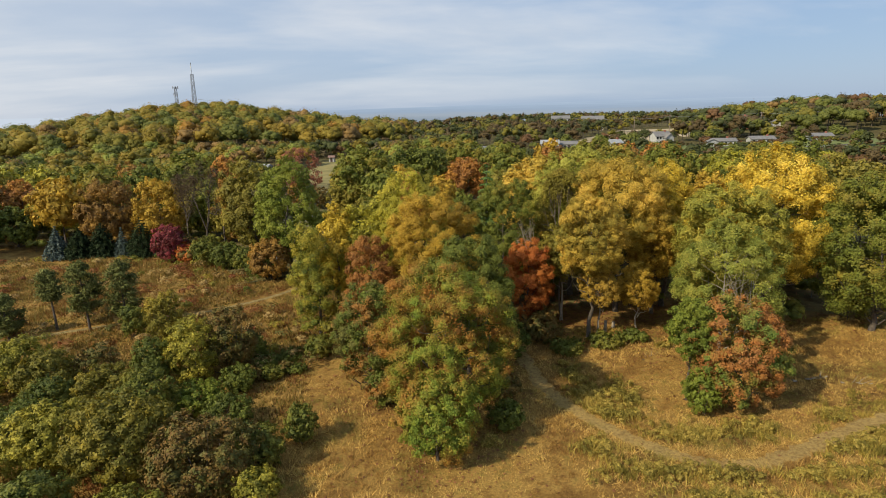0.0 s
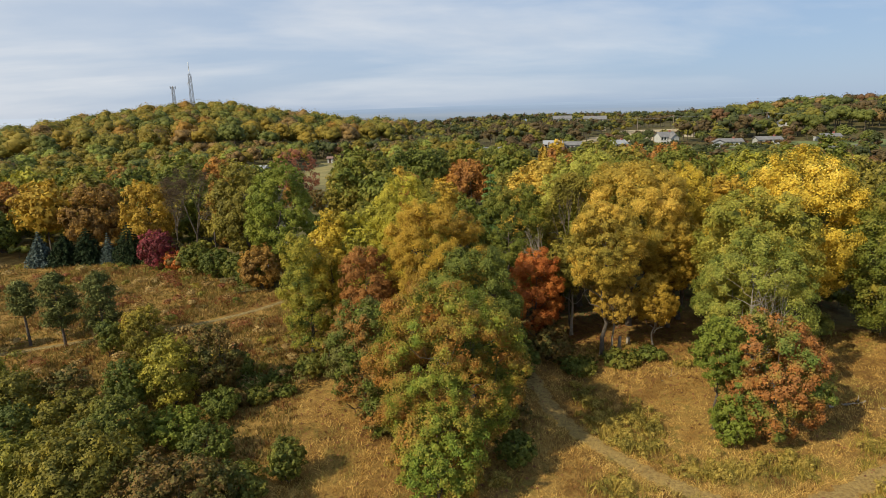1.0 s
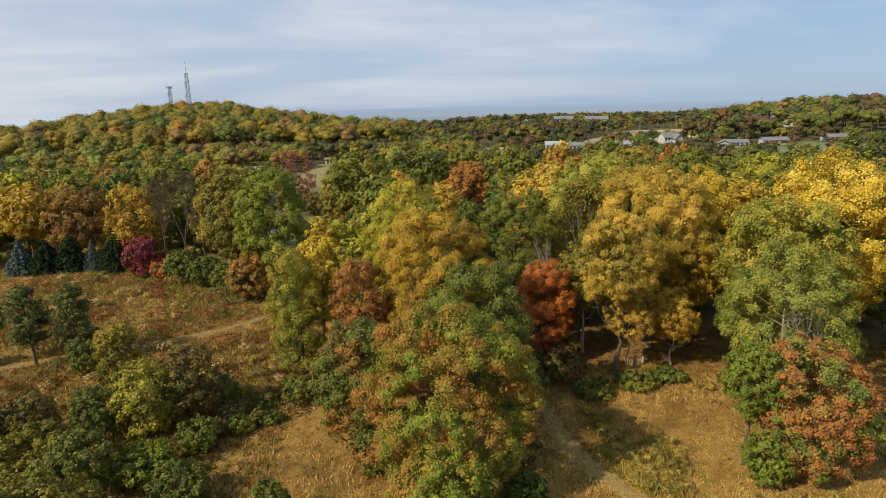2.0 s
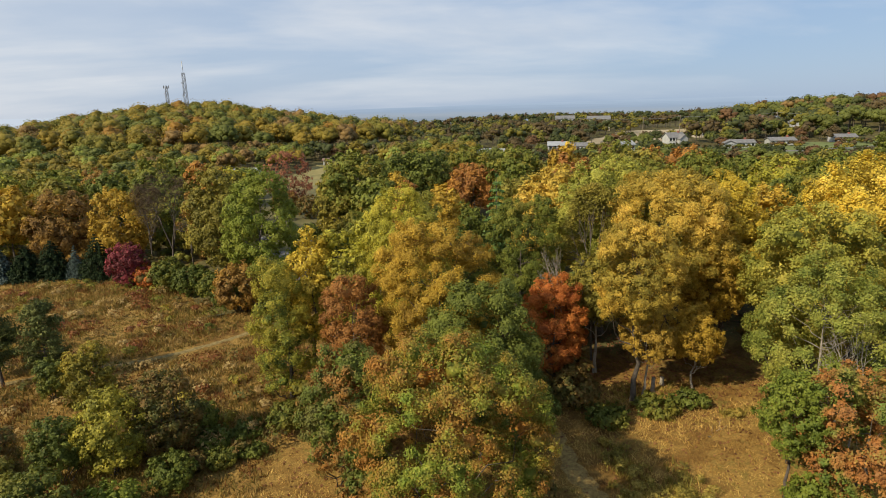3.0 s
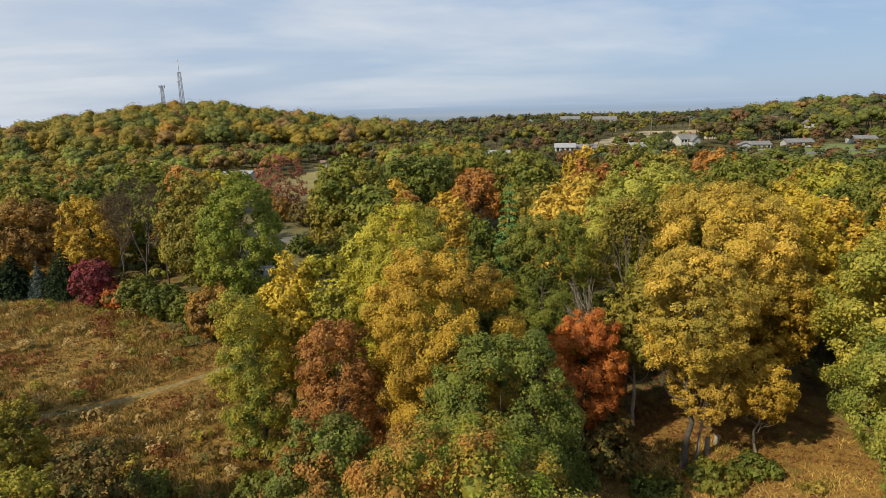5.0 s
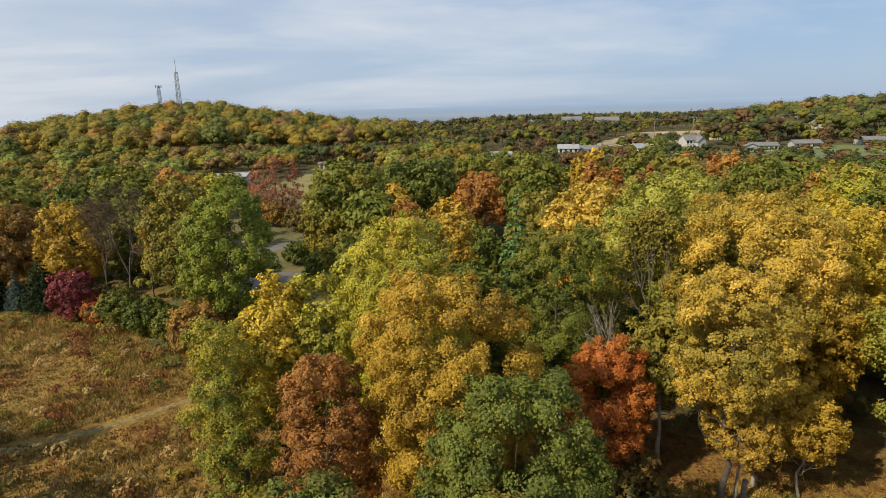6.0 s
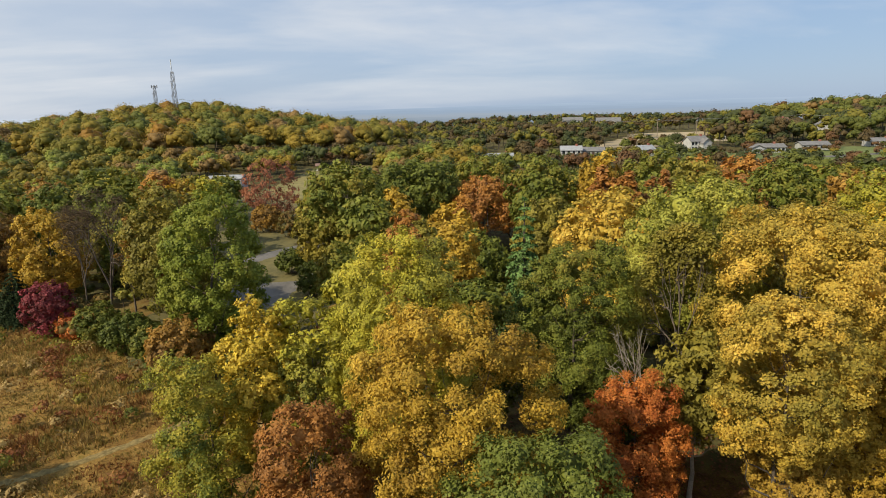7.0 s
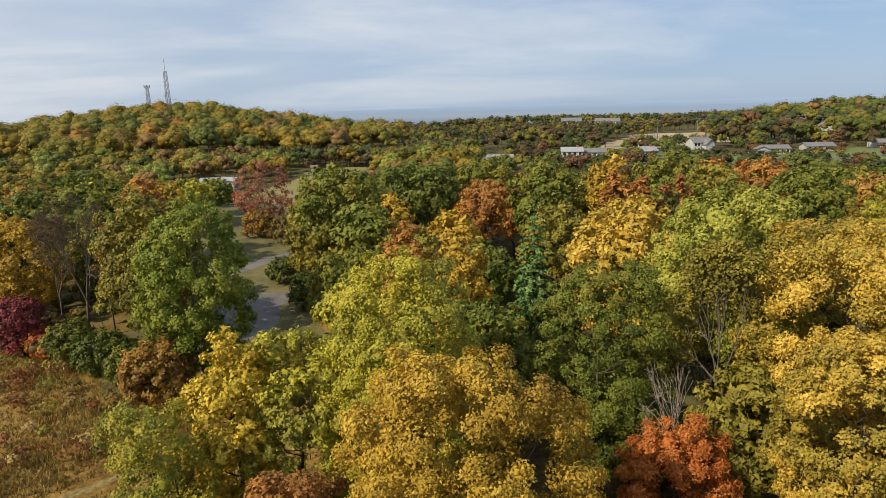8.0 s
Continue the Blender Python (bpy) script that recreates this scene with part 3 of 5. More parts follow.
def conifer(name, x, y, h, r, leafs, label, low=0.03, leaf=0.5, power=0.9, tiers=15, droop=0.25):
    """A conifer of tiered, drooping boughs clad in narrow needle sprays."""
    COUNT[0] += 1
    rng = np.random.default_rng(COUNT[0] * 7919 + 13)
    ob = place(name, x, y, label)
    P, Nn, S, tubes = [], [], [], [tube([(0, 0, -0.3), (0, 0, h * 0.5), (0.02, 0, h * 0.97)], [h * 0.022, h * 0.012, 0.02], 7)]
    for i in range(tiers):
        f = i / (tiers - 1)
        z = h * (low + (0.97 - low) * f)
        ln = r * max(0.06, (1 - f) ** power)
        n = max(4, int(11 * (1 - f) + 4))
        for k in range(n):
            a = 2 * math.pi * (k + rng.uniform(-0.3, 0.3)) / n + i * 0.9
            l = ln * rng.uniform(0.8, 1.12)
            tip = np.array((math.cos(a) * l, math.sin(a) * l, z - droop * l + rng.uniform(-0.1, 0.1) * h / tiers))
            root = np.array((0, 0, z + 0.05 * l))
            if i % 2 == 0 and k % 2 == 0:
                tubes.append(tube([root, (root + tip) / 2 + (0, 0, 0.05 * l), tip], [0.03 + 0.012 * l, 0.02, 0.008], 4))
            m = int(6 + 9 * l / leaf)
            t = rng.uniform(0.15, 1.05, (m, 1))
            side = np.array((-math.sin(a), math.cos(a), 0))
            P.append(root + (tip - root) * t + side * rng.normal(size=(m, 1)) * 0.16 * l * (1.1 - t) + np.array((0, 0, 1)) * rng.normal(size=(m, 1)) * 0.05 * l)
            Nn.append(np.array((math.cos(a) * 0.5, math.sin(a) * 0.5, 0.7)) + rng.normal(size=(m, 3)) * 0.45)
            S.append(leaf * rng.uniform(0.6, 1.3, m))
    V, F = leaves(np.concatenate(P), np.concatenate(Nn), np.concatenate(S), rng, 0.42)
    part_of("crown", quads_mesh("crown", V, F, LEAF[leafs]), ob)
    part_of("trunk", join_tubes("trunk", tubes, BARK), ob)
    return ob


def pine(name, x, y, h, r, label, low):
    """A rounded pine: crooked bare trunk below, upturned tufts of needles above."""
    COUNT[0] += 1
    rng = np.random.default_rng(COUNT[0] * 7919 + 13)
    ob = place(name, x, y, label)
    P, Nn, S, tubes = [], [], [], []
    lean = rng.uniform(-0.5, 0.5, 2)
    spine = lambda z: np.array((lean[0] * z / h, lean[1] * z / h, z))
    tubes.append(tube([spine(z) for z in np.linspace(-0.3, h * 0.95, 7)], [0.19 - 0.025 * i for i in range(7)], 7))
    for i in range(int(92 * r / 2.4)):
        f = rng.uniform(0, 1)
        z0 = h * (low + (0.93 - low) * f)
        l = r * math.sin(math.pi * min(0.97, 0.2 + 0.77 * f)) ** 0.75 * rng.uniform(0.75, 1.08)
        a = 2.4 * i + rng.uniform(-0.3, 0.3)
        root, tip = spine(z0), spine(z0) + np.array((math.cos(a) * l, math.sin(a) * l, 0.2 * l + rng.uniform(-0.15, 0.35)))
        tubes.append(tube([root, (root + tip) / 2 - np.array((0, 0, 0.05 * l)), tip], [0.05, 0.03, 0.012], 4))
        for q in (0.4, 0.7, 1.0):
            c = root + (tip - root) * q + rng.normal(size=3) * 0.12
            n = 34
            v = rng.normal(size=(n, 3)) + np.array((math.cos(a) * 0.3, math.sin(a) * 0.3, 0.5))
            v /= np.linalg.norm(v, axis=1, keepdims=True)
            P.append(c + v * rng.uniform(0.15, 0.62, (n, 1)) * np.array((1.15, 1.15, 0.75)))
            Nn.append(v + rng.normal(size=(n, 3)) * 0.7)
            S.append(rng.uniform(0.26, 0.5, n))
    part_of("crown", quads_mesh("crown", *leaves(np.concatenate(P), np.concatenate(Nn), np.concatenate(S), rng, 0.3), LEAF["pine"]), ob)
    part_of("trunk", join_tubes("trunk", tubes, BARK), ob)
    return ob


def shrub(name, x, y, h, r, leafs, label, leaf=0.2, cover=0.22, clumps=34, stems=7):
    """A bush: many stems from one root and a ragged crown down to the ground."""
    COUNT[0] += 1
    rng = np.random.default_rng(COUNT[0] * 7919 + 13)
    ob = place(name, x, y, label, "shrub")
    C, D, R, core, ball = crown_clumps(h, r, 0.03, rng, clumps, "dome")
    part_of("crown", crown_mesh(C, D, R, leaf, cover, rng, LEAF[leafs], cores=(core, ball)), ob)
    for i in rng.permutation(len(C))[:stems]:
        bough = tube(wander((rng.uniform(-.3, .3), rng.uniform(-.3, .3), -0.3), C[i], 0.05, rng, 4), [0.05 + 0.006 * h, 0.05, 0.04, 0.025, 0.01], 5)
        part_of("stem", join_tubes("stem", [bough], BARK_GREY), ob)
    return ob


NEAR, MIDDLE, FAR = dict(leaf=0.2, clumps=180), dict(leaf=0.36, clumps=130), dict(leaf=0.52, clumps=95)
CLOSE = dict(leaf=0.14, clumps=230)

# trees at the edge of the meadow
tree("maple_tree", -0.2, 50.5, 15.2, 5.9, "maple", "broad maple turning green, olive and russet, leafy to the ground", 0.02, leaf=0.125, clumps=252, limbs=24)
tree("maple_tree", -1.0, 44.6, 8.0, 3.5, "maple", "low round maple leafy down to the dry grass", 0.02, leaf=0.15, clumps=120)
tree("oak_sapling", 27.5, 53.2, 10.8, 4.6, "russet", "small russet oak standing in dry grass", 0.04, leaf=0.17, clumps=178)
tree("ash_tree", 29.9, 63.0, 15.6, 5.7, "ash_green", "pale green ash with bare grey limbs showing", 0.24, leaf=0.16, cover=0.26, clumps=110, bark=BARK_PALE, limbs=46, solid=False)
tree("oak_tree", 33.8, 70.5, 19.0, 6.4, "ash", "tall oak with olive green and yellowing leaves", 0.24, **NEAR)
tree("oak_tree", 41.5, 76.5, 22.2, 7.2, "yellow", "tall yellow oak at the meadow edge", 0.24, **NEAR)
tree("oak_tree", 50.4, 90.0, 22.6, 7.6, "green", "tall green oak behind the yellow oaks", 0.08, **MIDDLE)
tree("oak_tree", 51.5, 70.0, 20.0, 7.3, "green", "dark green oak leafy almost to the grass", 0.06, **NEAR)
tree("oak_tree", 23.2, 80.0, 21.2, 6.8, "yellow_olive", "tall olive and golden oak with a bare lower trunk", 0.35, leaf=0.155, clumps=200)
tree("hickory_tree", 30.2, 82.0, 20.6, 5.2, "bright", "bright yellow hickory among the oaks", 0.28, **NEAR)
tree("oak_tree", 17.3, 70.5, 18.0, 3.9, "yellow_olive", "olive and yellow oak with a bare trunk", 0.42, **CLOSE)
tree("birch_tree", 18.6, 71.2, 9.6, 2.7, "tan", "small tan leaved birch with a pale trunk", 0.42, leaf=0.14, clumps=104, bark=BARK_PALE, trunk=0.17)
tree("birch_tree", 23.6, 72.2, 9.0, 2.6, "gold", "small golden birch at the wood's edge", 0.34, leaf=0.14, clumps=104, bark=BARK_PALE, trunk=0.15)
tree("maple_tree", 10.4, 74.5, 12.0, 3.3, "red", "small red orange maple at the meadow edge", 0.14, leaf=0.12, clumps=141)
tree("oak_tree", 15.2, 77.0, 13.4, 3.2, "olive", "slim olive oak with pale trunk", 0.42, leaf=0.3, clumps=74, bark=BARK_PALE)
tree("hickory_tree", 18.6, 88.0, 22.2, 6.2, "fresh", "tall light green hickory with feathery crown", 0.4, **NEAR)
bare_tree("ash_tree", 15.6, 80.0, 19.2, 4.2, "thinning olive ash with grey branches showing", "olive", 0.6, leaf=0.2)
tree("oak_tree", 13.8, 97.0, 20.0, 5.6, "yellow_olive", "domed olive and golden oak among green trees", 0.34, **MIDDLE)
tree("oak_tree", 8.0, 82.5, 18.6, 4.6, "green", "olive green oak in the wood", 0.15, **CLOSE)
tree("maple_tree", 2.2, 61.5, 15.4, 5.4, "dark", "deep green maple behind the turning maple", 0.1, **CLOSE)
tree("oak_tree", -1.2, 68.0, 19.0, 5.5, "gold", "golden yellow oak in the middle of the wood", 0.2, leaf=0.12, clumps=230)
tree("oak_tree", -4.6, 78.0, 20.4, 5.2, "ygreen", "yellow green oak behind the golden oak", 0.2, **CLOSE)
tree("maple_tree", -0.6, 97.5, 16.8, 2.9, "gold", "golden maple among taller trees", 0.34, **MIDDLE)
tree("maple_tree", -5.6, 96.5, 18.6, 2.4, "orange", "slim orange maple among green trees", 0.34, **MIDDLE)
tree("oak_tree", 5.8, 146.0, 15.6, 6.8, "orange", "rust orange oak with a wide crown", 0.34, **MIDDLE)
conifer("cedar_tree", 7.4, 107.5, 18.0, 3.0, "cedar", "blue green cedar beside the rust oak", 0.1, leaf=0.6, power=0.55, tiers=16)
tree("ivy_clad_tree", -16.0, 72.4, 14.8, 3.2, "ivy", "dead trunk clad in yellow green vines", 0.02, leaf=0.14, clumps=193, shape="column")
tree("tulip_tree", -14.0, 75.6, 16.4, 2.9, "bright", "slim bright yellow tree beside the vines", 0.25, **NEAR)
tree("tulip_tree", -10.6, 77.0, 15.8, 3.8, "ygreen", "yellow green tree behind the rusty one", 0.2, **NEAR)
tree("oak_tree", -8.6, 66.5, 14.4, 3.3, "rust", "rusty brown oak with grey twigs", 0.15, leaf=0.14, clumps=133, bark=BARK_GREY, limbs=26)
tree("maple_tree", -8.2, 58.8, 11.4, 3.5, "mixed", "low maple with rust and green leaves", 0.02, leaf=0.17, clumps=141)

# trees round the far side of the meadow
tree("maple_tree", -27.3, 104.0, 20.0, 5.7, "leafy", "large green maple beside the parking lot", 0.1, leaf=0.26, clumps=193)
tree("maple_tree", -37.0, 116.0, 19.4, 6.0, "olive", "olive yellow maple beside the green maple", 0.08, **MIDDLE)
bare_tree("ash_tree", -47.5, 119.0, 18.2, 5.4, "leafless grey ash with fine twigs")
bare_tree("ash_tree", -52.2, 121.0, 16.4, 4.6, "leafless grey ash among yellow trees")
bare_tree("ash_tree", -43.4, 117.0, 15.0, 4.0, "nearly leafless ash with few brown leaves", "brown", 0.2)
tree("maple_tree", -60.4, 127.0, 15.2, 5.2, "gold", "yellow maple behind the spruces", 0.08, **MIDDLE)
tree("oak_tree", -61.8, 148.0, 18.8, 8.0, "green", "wide green oak behind the bare trees", 0.08, **FAR)
tree("maple_tree", -54.3, 150.0, 17.4, 4.0, "orange", "orange red maple behind the bare trees", 0.08, **FAR)
tree("oak_tree", -73.2, 150.0, 15.6, 5.6, "dark", "dark green oak in the row", 0.08, **FAR)
tree("oak_tree", -73.4, 131.0, 14.2, 7.0, "brown", "wide brown and gold oak behind the spruces", 0.08, **MIDDLE)
tree("maple_tree", -89.5, 140.0, 10.4, 7.4, "ygreen", "low spreading yellow green maple", 0.08, **MIDDLE)
tree("oak_tree", -105.0, 150.0, 12.6, 8.2, "orange", "wide orange red oak at the field's end", 0.08, **FAR)
# dark leaves stand in for the deep shade under the big trees here
tree("oak_tree", -92.0, 128.0, 9.0, 5.0, "dark", "oak with shade-dark leaves at the field's end", 0.08, **FAR)
for x, y, h, r in ((-103.5, 119, 17.5, 7.8), (-115, 127, 18, 7.8), (-101, 110, 18, 7.4)):
    tree("oak_tree", x, y, h, r, "green", "tall green oak shading the field's end", 0.2, **FAR)
# leaf colour again darkened in place of shade
tree("oak_tree", -104.0, 132.0, 10.0, 6.0, "dark", "oak with shade-dark leaves at the field's end", 0.08, **FAR)
conifer("spruce_tree", -77.3, 118.0, 6.6, 3.3, "blue", "silvery blue spruce in a row of conifers", leaf=0.46)
conifer("spruce_tree", -73.0, 118.5, 5.9, 3.7, "spruce", "dark green spruce in a row of conifers", leaf=0.46, power=0.6)
conifer("spruce_tree", -69.0, 119.5, 6.7, 3.8, "spruce", "dark green spruce in a row of conifers", leaf=0.46, power=0.6)
conifer("spruce_tree", -65.0, 119.5, 5.8, 2.2, "blue", "slim silvery spruce in a row of conifers", leaf=0.3)
conifer("spruce_tree", -60.8, 119.0, 8.0, 4.2, "spruce", "tall dark spruce at the end of the row", leaf=0.36, power=0.75)
pine("pine_tree", -51.3, 75.6, 8.6, 1.35, "small pine with a bare lower trunk", 0.46)
pine("pine_tree", -46.6, 75.0, 9.6, 2.1, "rounded grey green pine in dry grass", 0.24)
pine("pine_tree", -41.9, 75.4, 9.4, 2.0, "rounded grey green pine above green shrubs", 0.16)
pine("pine_tree", -55.8, 72.9, 5.8, 1.8, "low dark pine in dry grass", 0.06)
shrub("smoke_bush", -53.0, 114.0, 7.4, 3.2, "wine", "wine red shrub at the meadow's far edge", leaf=0.3)
shrub("sumac_bush", -49.0, 113.0, 4.0, 2.6, "red", "low red sumac at the meadow's far edge", leaf=0.3)

# the wood behind
tree("oak_tree", -17.7, 138.0, 19.6, 7.4, "green", "tall green oak beside the driveway", 0.34, **FAR)
tree("oak_tree", -6.1, 150.0, 19.4, 7.2, "dark", "tall dark green oak in the wood", 0.34, **FAR)
tree("oak_tree", 5.6, 158.0, 19.0, 6.0, "green", "tall green oak in the wood", 0.34, **FAR)
tree("oak_tree", 14.5, 140.0, 19.6, 6.4, "green", "tall green oak in the wood", 0.34, **FAR)
tree("maple_tree", -9.3, 135.0, 15.6, 3.4, "gold", "small golden maple before green oaks", 0.34, **FAR)
tree("maple_tree", 23.0, 137.0, 20.4, 3.6, "gold", "golden yellow maple top in the wood", 0.34, **FAR)
bare_tree("oak_tree", 23.2, 126.0, 18.6, 3.8, "half bare rust red oak", "rust", 0.6, leaf=0.5)
bare_tree("oak_tree", 29.3, 129.0, 18.0, 3.4, "half bare rust red oak", "rust", 0.6, leaf=0.5)
tree("oak_tree", 36.5, 150.0, 19.8, 6.6, "green", "tall green oak in the wood", 0.34, **FAR)
tree("oak_tree", 39.5, 138.0, 19.0, 5.0, "olive", "olive oak in the wood", 0.34, **FAR)
tree("maple_tree", 44.8, 152.0, 18.6, 3.6, "orange", "orange maple in the wood", 0.34, **FAR)
tree("maple_tree", 54.0, 152.0, 18.6, 6.4, "orange", "wide orange maple in the wood", 0.34, **FAR)
tree("oak_tree", 43.5, 121.0, 19.8, 6.2, "green", "round green oak in the wood", 0.34, **MIDDLE)
tree("oak_tree", 34.0, 118.0, 19.0, 4.6, "green", "round green oak in the wood", 0.34, **MIDDLE)
tree("oak_tree", 33.5, 100.0, 17.3, 4.6, "olive", "olive oak in the wood", 0.34, **MIDDLE)
tree("oak_tree", 56.0, 119.0, 18.8, 6.0, "ygreen", "yellow green oak in the wood", 0.34, **MIDDLE)
tree("oak_tree", 22.5, 104.0, 18.2, 5.0, "fresh", "light green oak in the wood", 0.34, **MIDDLE)
tree("oak_tree", 1.0, 88.0, 14.0, 3.6, "green", "lower green oak under the golden oaks", 0.08, **MIDDLE)
tree("oak_tree", -8.6, 88.0, 15.5, 3.9, "ygreen", "yellow green oak in the wood", 0.08, **MIDDLE)
tree("oak_tree", 68.0, 84.0, 20.0, 7.2, "green", "green oak at the meadow edge", 0.08, **FAR)
tree("oak_tree", 64.0, 104.0, 19.0, 7.0, "olive", "olive oak in the wood", 0.34, **FAR)

tree("maple_tree", -45.0, 190.0, 16.2, 7.2, "brick", "brick red maple with dark limbs showing", 0.12, leaf=0.4, clumps=110, cover=0.13, limbs=44, solid=False)
bare_tree("dead_tree", 12.4, 77.2, 14.6, 4.2, "dead pale tree with broken limbs", bark=BARK_PALE, twigs=False)
shrub("small_oak", -29.7, 98.6, 7.2, 3.4, "brown", "low olive brown oak at the meadow's edge", leaf=0.32, clumps=104)
shrub("dogwood_bush", -45.0, 110.5, 5.6, 2.8, "bush", "green shrub at the meadow's far edge", leaf=0.3, clumps=74)
shrub("dogwood_bush", -40.0, 108.0, 4.8, 3.0, "dark", "dark green shrub at the meadow's far edge", leaf=0.3, clumps=74)
shrub("dogwood_bush", -35.0, 105.0, 4.4, 2.8, "bush", "green shrub at the meadow's far edge", leaf=0.3, clumps=74)
shrub("vine_tangle", -31.5, 101.0, 3.6, 3.0, "dark", "dark green vine tangle over low shrubs", leaf=0.3, clumps=74)
shrub("viburnum_bush", 14.0, 67.0, 1.6, 2.0, "bush", "low dark shrub at the wood's edge", leaf=0.24, clumps=59)
shrub("viburnum_bush", 19.0, 68.4, 1.5, 2.2, "bush", "low dark shrub at the wood's edge", leaf=0.24, clumps=59)
shrub("viburnum_bush", 22.4, 69.6, 1.3, 1.8, "dark", "low dark shrub at the wood's edge", leaf=0.24, clumps=59)
shrub("viburnum_bush", 6.5, 66.5, 4.0, 3.0, "dark", "dark green shrub under the trees", leaf=0.24, clumps=74)
shrub("viburnum_bush", 11.5, 70.5, 3.4, 2.6, "bush_brown", "browning low shrub under the trees", leaf=0.24, clumps=74)
shrub("viburnum_bush", -6.0, 55.0, 3.4, 2.2, "mixed", "low red and green shrub under the maple", leaf=0.24, clumps=65)

# the thicket of shrubs in the near meadow
SHRUB_WORDS = {"bush": "green shrub in the meadow thicket", "bush_yellow": "yellowing olive shrub in the meadow thicket", "bush_lime": "bright yellow green shrub in the meadow", "bush_brown": "browning shrub with russet leaves",
               "dark": "dark green shrub in the meadow thicket", "leafy": "fresh green shrub in the meadow thicket"}
def thicket(name, spots):
    for x, y, h, r, kind in spots:
        shrub(name, x, y, h, r, kind, SHRUB_WORDS[kind], clumps=int(26 * r))


thicket("autumn_olive_bush", ((-27.1, 60.1, 7.6, 2.9, "bush_lime"), (-45.4, 59.4, 5.6, 3.6, "bush_lime"), (-41.0, 57.6, 5.2, 3.2, "bush_yellow"), (-32.4, 52.8, 5.2, 3.0, "bush_yellow"), (-32.5, 44.9, 5.8, 3.7, "bush_lime"), (-26.2, 43.2, 7.0, 4.3, "bush_yellow"),))
thicket("dogwood_bush", ((-33.9, 69.3, 7.0, 2.4, "bush_yellow"), (-24.2, 62.7, 7.8, 3.1, "bush_brown"), (-39.2, 71.8, 4.4, 1.7, "bush"), (-30.7, 59.1, 5.6, 2.1, "dark"), (-27.8, 51.4, 5.6, 3.0, "bush"), (-24.0, 53.4, 3.2, 2.4, "leafy"), (-20.2, 50.8, 3.2, 2.3, "dark"), (-15.3, 44.1, 4.0, 2.1, "bush"),))
thicket("dogwood_bush", ((-12.8, 47.9, 3.7, 1.5, "bush"), (-14.2, 39.3, 3.0, 1.8, "bush_lime"), (-37.6, 52.4, 4.4, 2.6, "bush"), (-49.5, 52.0, 5.0, 3.4, "bush"), (-43.0, 48.5, 5.0, 3.2, "bush_yellow"), (-29.0, 36.5, 5.0, 3.0, "bush"), (-21.5, 35.0, 4.2, 2.8, "bush_lime"), (-52.5, 62.5, 4.0, 2.6, "bush_yellow"),))
thicket("viburnum_bush", ((-36.7, 59.6, 4.7, 2.2, "bush_brown"), (-18.7, 41.5, 5.8, 4.1, "bush_brown"), (-36.6, 46.8, 5.0, 2.9, "dark"), (-15.1, 66.6, 2.6, 1.9, "bush"), (-23.2, 66.6, 2.6, 2.2, "dark"), (-37.0, 39.0, 5.0, 3.0, "bush_brown"), (-21.8, 58.2, 2.8, 1.9, "dark"), (4.8, 63.0, 3.1, 2.0, "dark"),))
# the last five are low shrubs added to darken grass that lies in shade
thicket("viburnum_bush", ((5.3, 55.3, 3.0, 2.1, "bush_brown"), (5.0, 49.6, 2.6, 1.7, "dark"), (-20.5, 64.0, 1.6, 1.7, "dark"), (-19.2, 61.4, 1.3, 1.5, "bush"), (-18.2, 65.6, 1.4, 1.6, "dark"), (-21.4, 60.6, 1.5, 1.5, "bush_brown"), (-17.0, 62.8, 1.0, 1.3, "dark"),))
shrub("maple_sapling", 23.6, 52.0, 4.4, 1.9, "leafy", "low fresh green maple against a russet oak", leaf=0.17, clumps=70)
tree("young_maple", 23.2, 54.6, 10.4, 2.3, "leafy", "slim green maple beside a russet oak", 0.46, leaf=0.17, clumps=80)

# lower trees filling the wood
tree("oak_tree", -13.5, 112.0, 12.5, 4.6, "green", "low green oak beside the parking lot", 0.34, **MIDDLE)
tree("oak_tree", -6.0, 119.0, 13.5, 4.6, "olive", "low olive oak in the wood", 0.34, **MIDDLE)
tree("oak_tree", 2.5, 116.0, 12.0, 4.4, "green", "low green oak in the wood", 0.34, **MIDDLE)
tree("oak_tree", -9.0, 103.0, 13.0, 4.4, "ygreen", "low yellow green oak in the wood", 0.34, **MIDDLE)
tree("oak_tree", 24.0, 92.0, 15.5, 4.6, "olive", "olive oak between golden oaks", 0.1, **MIDDLE)
tree("oak_tree", 40.0, 91.0, 17.5, 5.4, "gold", "golden oak behind the yellow oaks", 0.1, **MIDDLE)
tree("oak_tree", 28.0, 112.0, 16.5, 5.4, "green", "green oak in the wood", 0.34, **MIDDLE)
tree("oak_tree", 52.0, 106.0, 17.5, 5.6, "green", "green oak behind the yellow oaks", 0.34, **MIDDLE)
tree("oak_tree", 13.0, 122.0, 15.5, 5.4, "olive", "olive oak in the wood", 0.34, **MIDDLE)
tree("oak_tree", 33.0, 133.0, 17.0, 5.4, "green", "green oak in the wood", 0.34, **FAR)
tree("oak_tree", 66.0, 128.0, 17.5, 6.4, "green", "green oak in the wood", 0.34, **FAR)
tree("oak_tree", 78.0, 112.0, 17.0, 6.4, "olive", "olive oak in the wood", 0.34, **FAR)
tree("oak_tree", 82.0, 134.0, 16.0, 6.4, "brown", "brown and gold oak in the wood", 0.34, **FAR)
tree("oak_tree", -46.0, 131.0, 13.0, 5.2, "olive", "olive oak behind the leafless ashes", 0.05, **FAR)
tree("oak_tree", -54.0, 137.0, 13.5, 5.4, "green", "green oak behind the leafless ashes", 0.05, **FAR)
